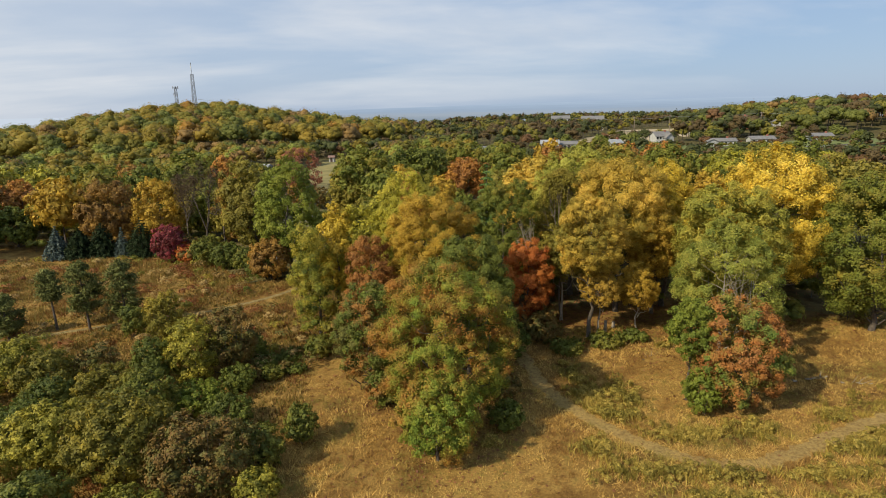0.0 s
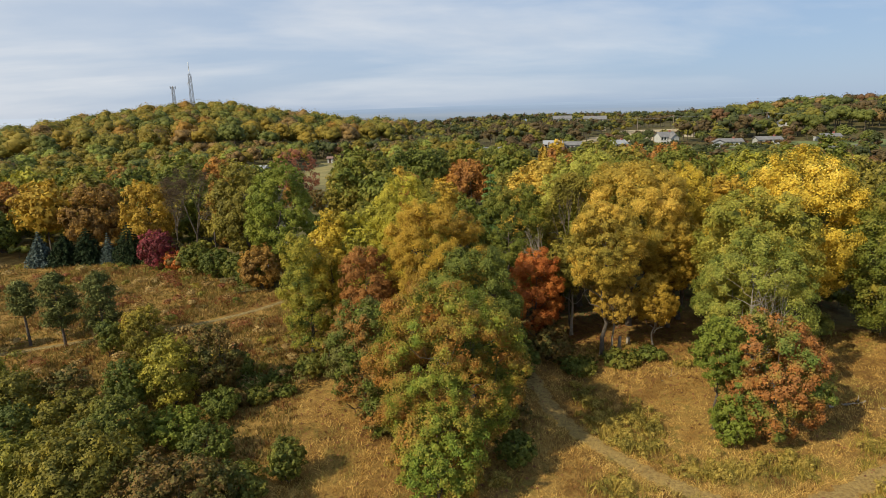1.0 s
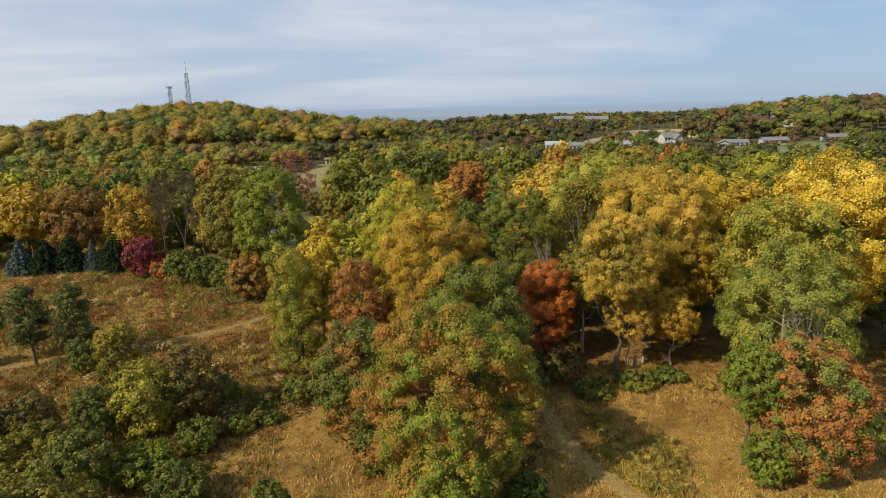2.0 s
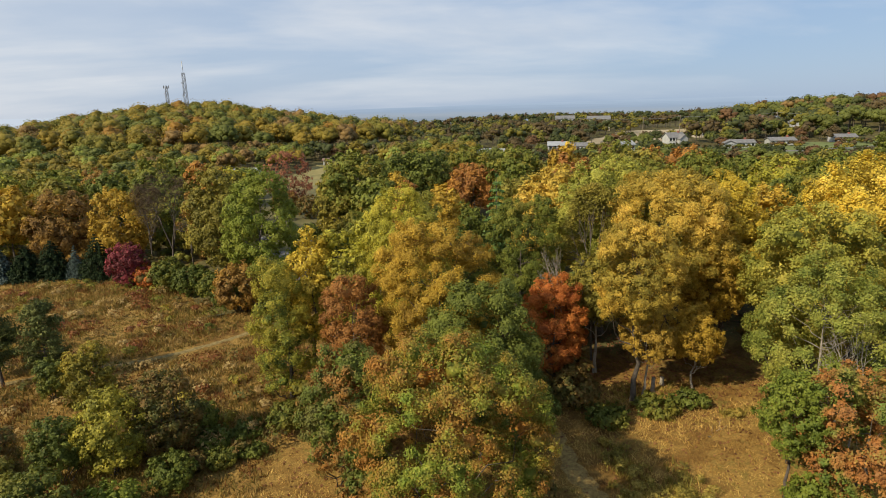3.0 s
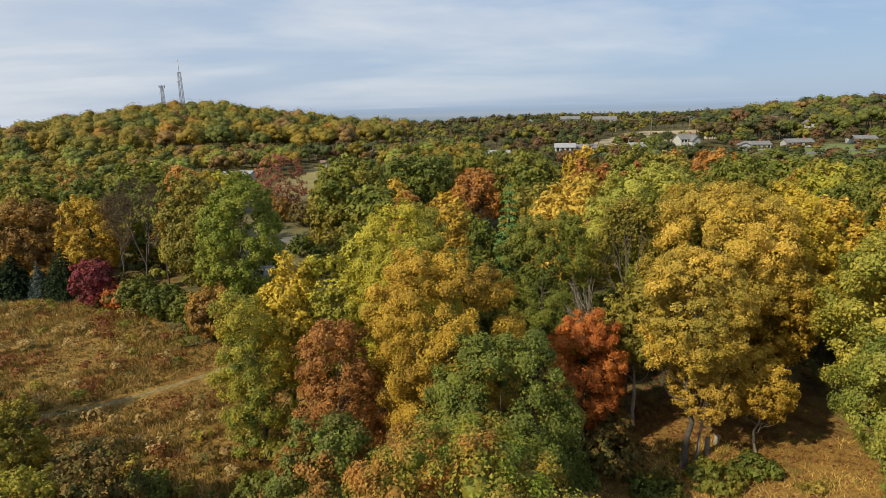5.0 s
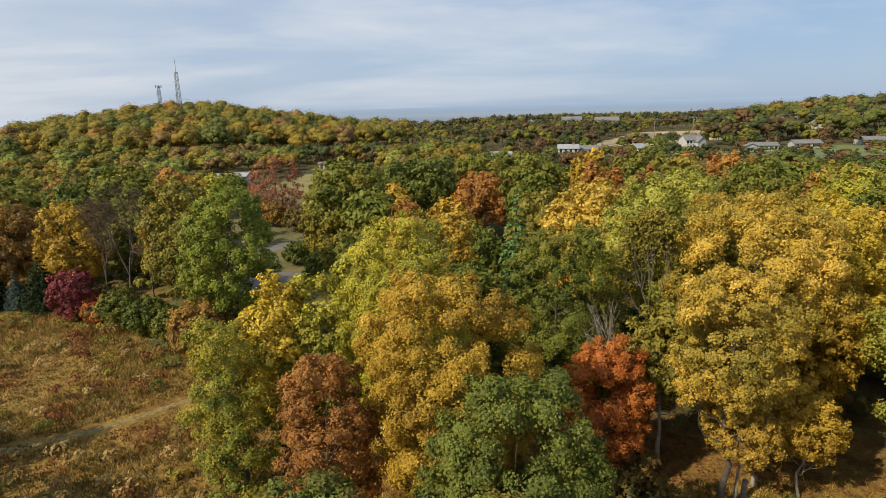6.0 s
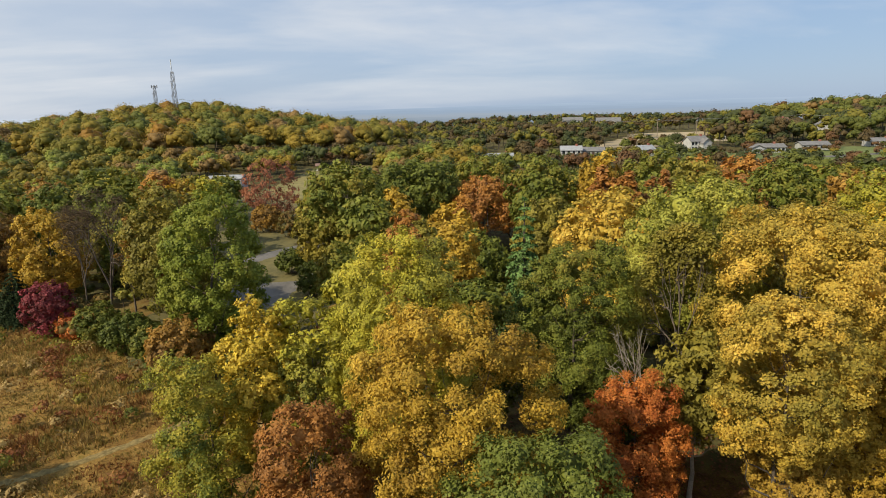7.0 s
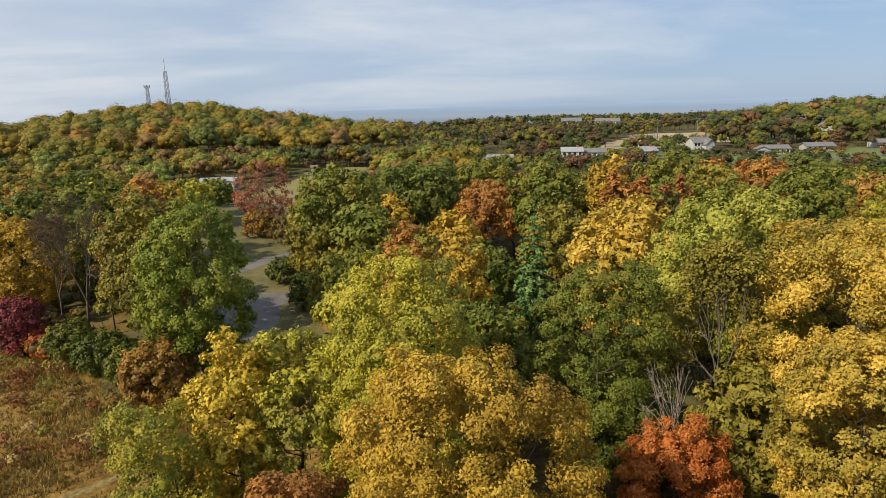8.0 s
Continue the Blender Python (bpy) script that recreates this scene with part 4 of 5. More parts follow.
tree("oak_tree", -40.5, 124.0, 11.0, 4.2, "brown", "brown oak beside the olive maple", 0.05, **FAR)
shrub("dogwood_bush", -50.5, 115.5, 5.0, 2.8, "bush_brown", "browning shrub below the leafless ashes", leaf=0.3, clumps=60)
shrub("dogwood_bush", -22.5, 97.5, 4.6, 2.8, "bush", "green shrub below the green maple", leaf=0.28, clumps=60)
shrub("dogwood_bush", -19.0, 102.0, 4.8, 2.8, "bush_yellow", "yellowing shrub beside the parking lot", leaf=0.28, clumps=60)

# three low oaks added to darken a gap that lies in shade
tree("oak_tree", 11.6, 91.0, 8.5, 2.8, "dark", "low dark oak added to darken the wood's gap", 0.05, **MIDDLE)
tree("oak_tree", 14.0, 86.0, 7.0, 2.4, "dark", "low dark oak added to darken the wood's gap", 0.05, **MIDDLE)
tree("oak_tree", 9.4, 99.0, 9.0, 3.0, "green", "low green oak added to darken the wood's gap", 0.05, **MIDDLE)
tree("oak_tree", 27.8, 79.0, 16.0, 4.0, "gold", "golden orange oak below taller oaks", 0.3, **NEAR)
bare_tree("dead_ash", 31.0, 59.6, 13.0, 3.4, "dead pale ash with bare spreading limbs", bark=BARK_PALE, twigs=False)
tree("oak_tree", -21.8, 137.0, 14.5, 4.6, "olive", "olive oak beside the driveway", 0.2, **FAR)
tree("oak_tree", -24.0, 157.0, 15.5, 4.8, "green", "green oak beyond the driveway", 0.2, **FAR)
shrub("dogwood_bush", -36.0, 172.0, 6.0, 3.4, "bush_brown", "browning shrub on the lawn beside the driveway", leaf=0.4, clumps=60)
shrub("dogwood_bush", -43.0, 178.0, 6.5, 3.6, "brown", "russet brown shrub on the lawn by the red maple", leaf=0.4, clumps=60)
shrub("dogwood_bush", -29.0, 142.5, 4.6, 2.6, "dark", "dark green shrub between driveway and parking lot", leaf=0.34, clumps=50)
shrub("dogwood_bush", -26.0, 146.0, 3.6, 2.4, "bush_brown", "browning shrub between driveway and parking lot", leaf=0.34, clumps=50)
shrub("dogwood_bush", -22.4, 128.5, 5.6, 2.2, "dark", "dark shrub beside the parking lot", leaf=0.3, clumps=50)


# ---- woods further off ----
def far_woods(name, spots, leaf, per, palette, label, seed, squat=0.56, category="woods", k=11, core=0.6, lobe=(0.34, 0.54), reach=0.56):
    """Many distant crowns, each a dome of leafy clumps over a trunk, in one mesh with a material per leaf colour."""
    rng = np.random.default_rng(seed)
    keys = sorted(set(palette))
    P, Nn, S, M = [], [], [], []
    TV, TF, KC, KR, KM = [], [], [], [], []
    for x, y, h, r in spots:
        z = float(ground_z(x, y))
        d = ball_points(2 * k, rng, 0.2)
        d = d[np.argsort(-d[:, 2])[:k]]
        c = d * np.array((r, r, h * squat)) * reach + np.array((0, 0, h * (0.76 - reach * squat)))
        c = np.concatenate([c, np.array([[0, 0, h * 0.66]])])
        cr = rng.uniform(*lobe, k + 1) * r
        out = np.concatenate([d, [[0, 0, 1.0]]])
        w = rng.integers(0, k + 1, per)
        v = rng.normal(size=(per, 3)) + out[w] * 0.8 + np.array((0, 0, 0.3))
        v /= np.linalg.norm(v, axis=1, keepdims=True)
        P.append(c[w] + v * cr[w][:, None] * rng.uniform(0.62, 1.0, (per, 1)) * np.array((1, 1, 0.85)) + np.array((x, y, z)))
        Nn.append(v + out[w] * 0.6 + rng.normal(size=(per, 3)) * 0.35)
        S.append(leaf * rng.uniform(0.6, 1.3, per))
        M.append(np.full(per, keys.index(palette[rng.integers(len(palette))])))
        if core:
            KC.append(c + np.array((x, y, z)))
            KR.append(cr)
            KM.append(np.full(len(cr) * 12, M[-1][0]))
        v, f = tube([(x, y, z - 0.5), (x, y, z + h * 0.6)], [0.02 * h, 0.008 * h], 4)
        TF += [tuple(i + len(TV) for i in q) for q in f]
        TV += v
    V, F = small_leaves(np.concatenate(P), np.concatenate(Nn), np.concatenate(S), rng)
    kv, kf = knobs(np.concatenate(KC), np.concatenate(KR), rng, core) if core else (np.zeros((0, 3)), np.zeros((0, 4), int))
    F = [F, np.concatenate([kf + len(V), np.array(TF) + len(V) + len(kv)])]
    V = np.concatenate([V, kv, np.array(TV)])
    me = quads_mesh(name, V, F, None, True)
    for key in keys:
        me.materials.append(LEAF[key])
    me.materials.append(BARK)
    me.polygons.foreach_set("material_index", np.concatenate(M + KM + [np.full(len(TF), len(keys))]).astype(np.int32))
    return tagged(new(name, me), label, category, kind="stuff")


def scatter(x0, x1, y0, y1, gap, seed, keep, h=(11, 15), r=(4, 6.5)):
    rng = np.random.default_rng(seed)
    out = []
    for yy in np.arange(y0, y1, gap):
        for xx in np.arange(x0, x1, gap):
            x, y = xx + rng.uniform(-0.45, 0.45) * gap, yy + rng.uniform(-0.45, 0.45) * gap
            if keep(x, y):
                out.append((x, y, rng.uniform(*h), rng.uniform(*r)))
    return out


def on_hill(x, y):
    return y > 300 + max(0, x + 175) * 0.5 and x < -28 and x > -0.85 * y - 40 and y < 520


def open_place(x, y):
    """Lawns, yards, the parking lot, the drive and the open fields, where no wood grows."""
    if -62 < x < -28 and 225 < y < 318 or -90 < x < -62 and 225 < y < 262:
        return True
    if -0.38 * (y - 44) - 4 < x < -0.23 * (y - 44) and 100 < y < 172:
        return True
    if x > 12 and 262 < y < 322 and x < 215:
        return True
    return (0.26 if y < 400 else 0.33) * (y - 44) < x < 0.42 * (y - 44) and 325 < y < 470 or (95 < x < 190 and 215 < y < 300)


wood_rng = random.Random(21)
for x, y, h, r in scatter(-150, 105, 162, 232, 12, 8, lambda x, y: abs(x) < 0.76 * y + 8 and not open_place(x, y) and not (-62 < x < -32 and 150 < y < 222), (13, 18), (4.8, 6.8)):
    kind = wood_rng.choice(["green", "green", "olive", "dark", "green", "brown", "ygreen", "olive", "olive", "green"])
    h = max(6.5, min(h, 26.0 - 0.098 * (y - 44) - float(ground_z(x, y))))
    r = min(r, 0.5 * h)
    tree("oak_tree", x, y, h, r, kind, {"green": "green oak in the wood beyond the meadow", "olive": "olive oak in the wood beyond the meadow", "dark": "dark green oak in the wood beyond",
         "brown": "brown and gold oak in the wood beyond", "ygreen": "yellow green oak in the wood beyond", "rust": "rust coloured oak in the wood beyond"}[kind], 0.3, leaf=0.8, clumps=60, limbs=4)

for x, y, h, r in scatter(-125, 60, 128, 162, 11, 41, lambda x, y: abs(x) < 0.76 * y + 8 and not open_place(x, y) and all((x - a.location.x) ** 2 + (y - a.location.y) ** 2 > 60 for a in list(bpy.data.objects) if a.type == "EMPTY"), (12, 16), (4.5, 6)):
    kind = wood_rng.choice(["green", "olive", "dark", "gold", "green", "brown"])
    tree("oak_tree", x, y, h, r, kind, {"green": "green oak behind the meadow's edge", "olive": "olive oak behind the meadow's edge", "dark": "dark green oak behind the meadow",
         "brown": "brown and gold oak behind the meadow", "gold": "golden oak behind the meadow's edge"}[kind], 0.28, leaf=0.75, clumps=70, limbs=5)

far_woods("hillside_woods", scatter(-430, -25, 250, 503, 11.8, 5, on_hill, (13, 19), (6.5, 10)), 0.95, 280, ["far_olive", "far_moss", "far_olive", "far_green", "far_amber", "far_moss", "far_olive", "far_moss", "far_amber", "far_green", "far_brass", "far_olive", "far_moss", "far_green", "far_tan"], "autumn woods covering the hill", 3, squat=0.72, k=14, lobe=(0.42, 0.62), reach=0.48)
far_woods("middle_woods", scatter(-190, 20, 232, 330, 9, 12, lambda x, y: not open_place(x, y) and not on_hill(x, y) and abs(x) < 0.8 * y, (8, 12), (4.5, 6)), 0.8, 170, ["far_olive", "far_green", "far_moss", "far_amber", "far_lime", "far_tan", "far_green", "far_olive"], "autumn woods at the foot of the hill", 4)
far_woods("field_hedge", scatter(-95, 5, 318, 345, 6, 51, lambda x, y: True, (5, 9), (3, 4.5)), 0.9, 90, ["far_brown", "far_deep", "far_grey", "far_tan", "far_rust"], "brown and dark hedge along the open field", 52, category="hedge", k=5)
far_woods("ridge_woods", scatter(-110, 360, 640, 730, 13, 9, lambda x, y: True, (11, 15), (6, 9)), 1.6, 36, ["far_brown", "far_deep", "far_brown", "far_deep", "far_brown", "far_deep", "far_moss"], "brownish woods along a low ridge", 5, k=4)
far_woods("valley_woods", scatter(-70, 190, 322, 600, 11, 10, lambda x, y: not open_place(x, y) and not on_hill(x, y) and noise.noise((x * 0.02, y * 0.02, 0)) > -0.35, (7, 12), (4.5, 7.5)), 1.3, 40, ["far_moss", "far_brown", "far_deep", "far_brown", "far_deep", "far_brown", "far_moss"], "mixed brown and green woods between houses", 6, squat=0.5, k=4)
far_woods("east_hill_woods", scatter(165, 400, 340, 470, 11, 11, lambda x, y: x < 0.85 * y + 30 and x > 0.43 * (y - 44) and not (170 < x < 205 and 355 < y < 400), (12, 17), (6, 9)), 0.9, 150, ["far_moss", "far_brown", "far_deep", "far_green", "far_green", "far_tan", "far_brown", "far_green", "far_deep", "far_moss", "far_rust"], "autumn woods on the east rise", 7)
far_woods("yard_trees", scatter(8, 215, 236, 336, 9, 14, lambda x, y: noise.noise((x * 0.05, y * 0.05, 4)) > -0.12 and not (100 < x < 190 and 262 < y < 300) and all(abs(x - a) > 6 or not b - 15 < y < b + 6 for a, b in ((109, 311), (49.5, 288), (59, 291), (80.8, 293), (21, 297), (134, 300), (154, 301), (186, 306))), (5, 8), (3, 4.5)), 1.0, 150, ["far_deep", "far_green", "far_brown", "far_rust", "far_moss", "far_deep", "far_green", "far_brown"], "garden trees among the houses", 15, category="trees")
far_woods("garden_hedges", scatter(10, 200, 250, 300, 7, 71, lambda x, y: noise.noise((x * 0.06, y * 0.06, 9)) > -0.05, (1.8, 3.6), (1.8, 3.2)), 0.8, 40, ["far_deep", "far_green", "far_brown", "far_olive", "far_rust"], "low hedges and bushes before the houses", 72, category="hedge", k=3)
fronts = [(a + d * w, b - 5.6 - 1.5 * abs(math.sin(3 * a + 5 * d)), 1.5 + 1.2 * abs(math.sin(7 * a + 3 * d)), 1.8 + 0.7 * abs(math.sin(a + 9 * d)))
          for a, b, w in ((109, 308, 6), (49.5, 288, 5), (59, 291, 6), (21, 297, 7), (134, 297, 8), (154.5, 300, 7), (186, 305, 6)) for d in (-1.0, -0.6, -0.3, 0.15, 0.5, 0.9)]
far_woods("foundation_shrubs", fronts, 0.5, 70, ["far_deep", "far_green", "far_brown", "far_moss", "far_rust"], "low shrubs planted before the houses", 73, category="shrubs", k=4)
far_woods("field_scrub", scatter(95, 185, 205, 262, 7, 16, lambda x, y: True, (1.5, 4), (2, 3.5)), 0.7, 60, ["far_brown", "far_tan", "bush_brown", "far_rust"], "rusty scrub on an open field", 17, category="scrub", k=4)


def undergrowth(x, y):
    if open_place(x, y) or abs(x) > 0.76 * y + 6:
        return False
    if x < -14:
        return y > 116 - 0.1 * (x + 14) or (y > 102 and x > -38) or (y > 109 and x > -57)
    return y > (72 if x > 8 else 64) and not (14 < x < 26 and y < 80)


far_woods("undergrowth", scatter(-125, 75, 62, 150, 7, 61, undergrowth, (1.6, 4.0), (1.8, 3.2)), 0.5, 60, ["bush", "dark", "bush_brown", "brown", "bush", "bush_yellow"], "dark shrubs and saplings under the trees", 62, 0.3, "undergrowth", 4, 0.7)


# ---- trails, parking lot, lawns ----
def strip(name, pts, width, material, label, lift=0.05, ragged=0.35, category="path"):
    """A band on the ground along a smooth line, with ragged edges."""
    rng = np.random.default_rng(len(name) * 31 + len(pts))
    P = [np.array(p, float) for p in pts]
    line = []
    for i in range(len(P) - 1):
        a, b, c, d = P[max(i - 1, 0)], P[i], P[i + 1], P[min(i + 2, len(P) - 1)]
        for t in np.linspace(0, 1, 14, endpoint=False):
            line.append(0.5 * ((2 * b) + (c - a) * t + (2 * a - 5 * b + 4 * c - d) * t * t + (3 * b - a - 3 * c + d) * t ** 3))
    line.append(P[-1])
    V, F, n = [], [], 7
    for i, p in enumerate(line):
        d = line[min(i + 1, len(line) - 1)] - line[max(i - 1, 0)]
        s = np.array((-d[1], d[0])) / max(np.hypot(*d), 1e-6)
        wl, wr = (width / 2 * (1 + rng.uniform(-ragged, ragged)) for _ in "ab")
        for j in range(n):
            f = j / (n - 1)
            q = p + s * (wl - (wl + wr) * f)
            V.append((q[0], q[1], float(ground_z(*q)) + lift - (0.12 if j in (0, n - 1) else 0)))
        if i:
            o = (i - 1) * n
            F += [(o + j, o + j + 1, o + n + j + 1, o + n + j) for j in range(n - 1)]
    tagged(new(name, quads_mesh(name, np.array(V), np.array(F), material, True)), label, category, kind="structure")
    return line


MOWN = plain_material("mown_dry_grass", (0.2, 0.125, 0.036), (0.45, 0.315, 0.1), 3.5, 0.95, bump=0.8)
MOWN_GREEN = plain_material("mown_green_grass", (0.12, 0.085, 0.024), (0.32, 0.23, 0.08), 3.0, 0.95, bump=0.4)
# green grass with the tree shade round the parking lot put into its colour
SHADY = plain_material("shade_dark_green_grass", (0.075, 0.07, 0.02), (0.17, 0.14, 0.045), 0.3, 0.95, bump=0.4)
FIELD = plain_material("olive_tan_field", (0.15, 0.135, 0.04), (0.27, 0.22, 0.075), 0.12, 0.95)
LAWN = plain_material("lawn_grass", (0.09, 0.12, 0.03), (0.17, 0.19, 0.05), 0.1, 0.95)
ASPHALT = plain_material("old_asphalt", (0.1, 0.093, 0.085), (0.185, 0.172, 0.155), 0.35, 0.85, bump=0.2)
TAN_FIELD = plain_material("bare_tan_field", (0.3, 0.23, 0.13), (0.45, 0.36, 0.22), 0.06, 0.95)

LINES = []
LINES.append((strip("trail_1", [(6, 78), (8.3, 68), (9.8, 58.5), (11.8, 53), (14.6, 48.6), (18.2, 44.8), (22, 43.2), (26, 43.8), (32, 46.6), (40, 50), (54, 54), (75, 58)], 2.0, MOWN, "pale mown trail through dry meadow grass"), 0.85))
LINES.append((strip("trail_2", [(-62, 70), (-46, 76), (-37.6, 79.8), (-33.5, 82.4), (-28.5, 87), (-25, 91), (-21, 97)], 1.1, MOWN_GREEN, "green mown trail across the old field"), 1.1))
LINES.append((strip("parking_lot", [(-27.6, 113), (-29.2, 120), (-30.8, 128), (-31.5, 137)], 11.0, ASPHALT, "grey asphalt parking lot with light cracks", 0.22, 0.05, "parking lot"), 6.0))
LINES.append((strip("driveway", [(-47, 148), (-41, 150.5), (-36, 157), (-29, 164), (-16, 170)], 4.2, ASPHALT, "grey asphalt driveway between trees", 0.22, 0.05, "road"), 2.5))
strip("lawn_4", [(-22, 101), (-33, 128), (-44, 160), (-50, 195), (-56, 228)], 27, SHADY, "rough greenish grass round the parking lot", 0.12, 0.2, "lawn")
strip("lawn_1", [(-57, 226), (-50, 262), (-46, 290), (-44, 318)], 24, FIELD, "olive tan open field before the hill", 0.1, 0.15, "lawn")
strip("lawn_2", [(88, 282), (130, 286), (165, 290), (215, 296)], 34, LAWN, "green lawn before low houses", 0.12, 0.1, "lawn")
strip("lawn_3", [(10, 302), (45, 300), (75, 303), (110, 316)], 34, LAWN, "green lawn round the houses", 0.12, 0.1, "lawn")
strip("field_tan", [(96, 338), (110, 370), (132, 410), (152, 455)], 50, TAN_FIELD, "bare tan field behind the houses", 0.15, 0.1, "field")
strip("road_1", [(128, 279), (140, 281), (160, 280), (190, 284)], 4, ASPHALT, "grey road beside the lawn", 0.2, 0.03, "road")

# ---- meadow plants ----
def near_line(x, y):
    bad = np.zeros(len(x), bool)
    for line, half in LINES:
        for p in line:
            bad |= (x - p[0]) ** 2 + (y - p[1]) ** 2 < half * half
    return bad


def value_field(x, y, k, seed):
    """Smooth random values over the plan, between about -1 and 1."""
    rng = np.random.default_rng(seed)
    out = np.zeros(len(x))
    for _ in range(7):
        a, f, p = rng.uniform(0, 6.3), rng.uniform(0.6, 1.8) * k, rng.uniform(0, 6.3)
        out += np.sin((x * math.cos(a) + y * math.sin(a)) * f + p)
    return out / 3.2


def blades(name, x, y, height, width, per, material, label, seed, lean=0.45):
    """Tufts of narrow blades rooted at the given places."""
    rng = np.random.default_rng(seed)
    n = len(x)
    x, y, height = np.repeat(x, per), np.repeat(y, per), np.repeat(height, per) * rng.uniform(0.6, 1.2, n * per)
    a = rng.uniform(0, 2 * math.pi, n * per)
    off = rng.normal(size=(n * per, 2)) * np.repeat(rng.uniform(0.1, 0.22, n), per)[:, None]
    bx, by = x + off[:, 0], y + off[:, 1]
    bz = ground_z(bx, by) - 0.03
    w = width * rng.uniform(0.6, 1.4, n * per)
    tip = rng.normal(size=(n * per, 2)) * (height * lean)[:, None]
    root = np.stack([bx, by, bz], 1)
    s = np.stack([np.cos(a) * w, np.sin(a) * w, np.zeros_like(w)], 1)
    top = np.stack([bx + tip[:, 0], by + tip[:, 1], bz + height], 1)
    V = np.stack([root - s, root + s, top], 1).reshape(-1, 3)
    F = np.arange(len(V)).reshape(-1, 3)
    return tagged(new(name, quads_mesh(name, V, F, material)), label, "grass", kind="stuff")


STRAW = leaf_material("straw_grass", [(0.171, 0.09, 0.024), (0.279, 0.167, 0.043), (0.387, 0.248, 0.069), (0.441, 0.302, 0.09), (0.234, 0.171, 0.039), (0.153, 0.126, 0.03)], 0.16, 0.35, 0.25, 0.4, 3.2)
OLD_FIELD = leaf_material("old_field_grass", [(0.133, 0.056, 0.016), (0.148, 0.095, 0.021), (0.096, 0.084, 0.016), (0.215, 0.14, 0.037), (0.281, 0.189, 0.062)], 0.2, 0.45, 0.25, 0.5)
WEED = leaf_material("goldenrod_weeds", [(0.106, 0.088, 0.017), (0.15, 0.124, 0.022), (0.213, 0.165, 0.031), (0.288, 0.212, 0.046)], 0.5, 0.6, 0.25, 0.5)

g = np.random.default_rng(77)
gx, gy = g.uniform(-82, 75, 110000), 29 + 90 * g.uniform(0, 1, 110000) ** 1.25 - 5 * np.abs(g.normal(size=110000))
sx, sy = g.uniform(-60, 60, 14000), 30 - 75 * np.abs(g.normal(0, 0.45, 14000))
gx, gy = np.concatenate([gx, sx]), np.concatenate([gy, sy])
ok = ~near_line(gx, gy) & (np.abs(gx) < np.maximum(0.75 * gy + 9, 26 + 12 * np.sin(gy * 0.35))) & ~((gy > 78) & (gx > -16)) & ~((gy > 74) & (gx > 8))
gx, gy = gx[ok], gy[ok]
left = gx < -12 - 0.05 * gy
blades("meadow_grass", gx[~left], gy[~left], 0.3 + 0.16 * value_field(gx[~left], gy[~left], 0.25, 3).clip(-1, 1), 0.028, 6, STRAW, "dry straw coloured meadow grass", 5, 0.8)
blades("old_field_grass", gx[left], gy[left], 0.5 + 0.25 * value_field(gx[left], gy[left], 0.3, 4).clip(-1, 1), 0.055, 4, OLD_FIELD, "tall mixed tan, olive and russet grass", 6)

tx = np.concatenate([p[0] + g.normal(0, 0.8, 90) for p in LINES[0][0]])
ty = np.concatenate([p[1] + g.normal(0, 0.8, 90) for p in LINES[0][0]])
blades("trail_stubble", tx, ty, np.full(len(tx), 0.13), 0.02, 3, STRAW, "short mown straw on the trail", 8, 1.2)

WEED_BEDS = ((13.2, 61, 1.3, 3), (14.2, 55, 2.0, 4.5), (17.3, 56, 1.7, 3.6), (15.5, 51, 2, 1.6), (20.2, 47.6, 4.2, 1.6), (12.4, 45.2, 2.0, 1.8), (14, 42.2, 2.2, 1.5), (19.8, 41.4, 5, 1.6), (20, 38.6, 5, 1.0),
             (26.4, 48.2, 2.8, 1.4), (34.8, 50.2, 1.7, 0.9), (33.5, 45.2, 4, 1.6), (29, 41.4, 4, 1.2), (25.6, 67.2, 1.1, 0.8), (30, 38.4, 4, 1.0), (42, 47.5, 4, 1.4), (3.5, 46.5, 0.8, 1.0), (40, 42, 5, 1.6))
wx, wy, wh = [], [], []
for cx, cy, ax, ay in WEED_BEDS:
    n = int(18 * ax * ay)
    bx, by = g.normal(cx, 0.52 * ax, n), g.normal(cy, 0.52 * ay, n)
    wx.append(bx), wy.append(by), wh.append(g.uniform(0.45, 0.9, n))
sx, sy = g.uniform(6, 70, 16000), g.uniform(30, 74, 16000)
ok = value_field(sx, sy, 0.24, 9) + 0.55 * value_field(sx, sy, 1.3, 19) > 0.85
wx, wy, wh = np.concatenate(wx + [sx[ok]]), np.concatenate(wy + [sy[ok]]), np.concatenate(wh + [g.uniform(0.25, 0.5, ok.sum())])
ok = (value_field(wx, wy, 1.6, 23) > -0.55) & ~near_line(wx, wy)
blades("goldenrod_weeds", wx[ok], wy[ok], wh[ok], 0.04, 9, WEED, "olive green goldenrod weeds in bushy patches", 7, 0.36)
LEAF["weed"] = WEED
clumps = []
for cx, cy, ax, ay in WEED_BEDS:
    for _ in range(int(5.5 * ax * ay) + 2):
        px, py = g.normal(cx, 0.5 * ax), g.normal(cy, 0.5 * ay)
        if not near_line(np.array([px]), np.array([py]))[0]:
            clumps.append((px, py, g.uniform(0.5, 1.0), g.uniform(0.35, 0.7)))
far_woods("goldenrod_clumps", clumps, 0.13, 100, ["weed"], "bushy olive green weed clumps in dry grass", 74, 0.5, "weeds", 5, 0)

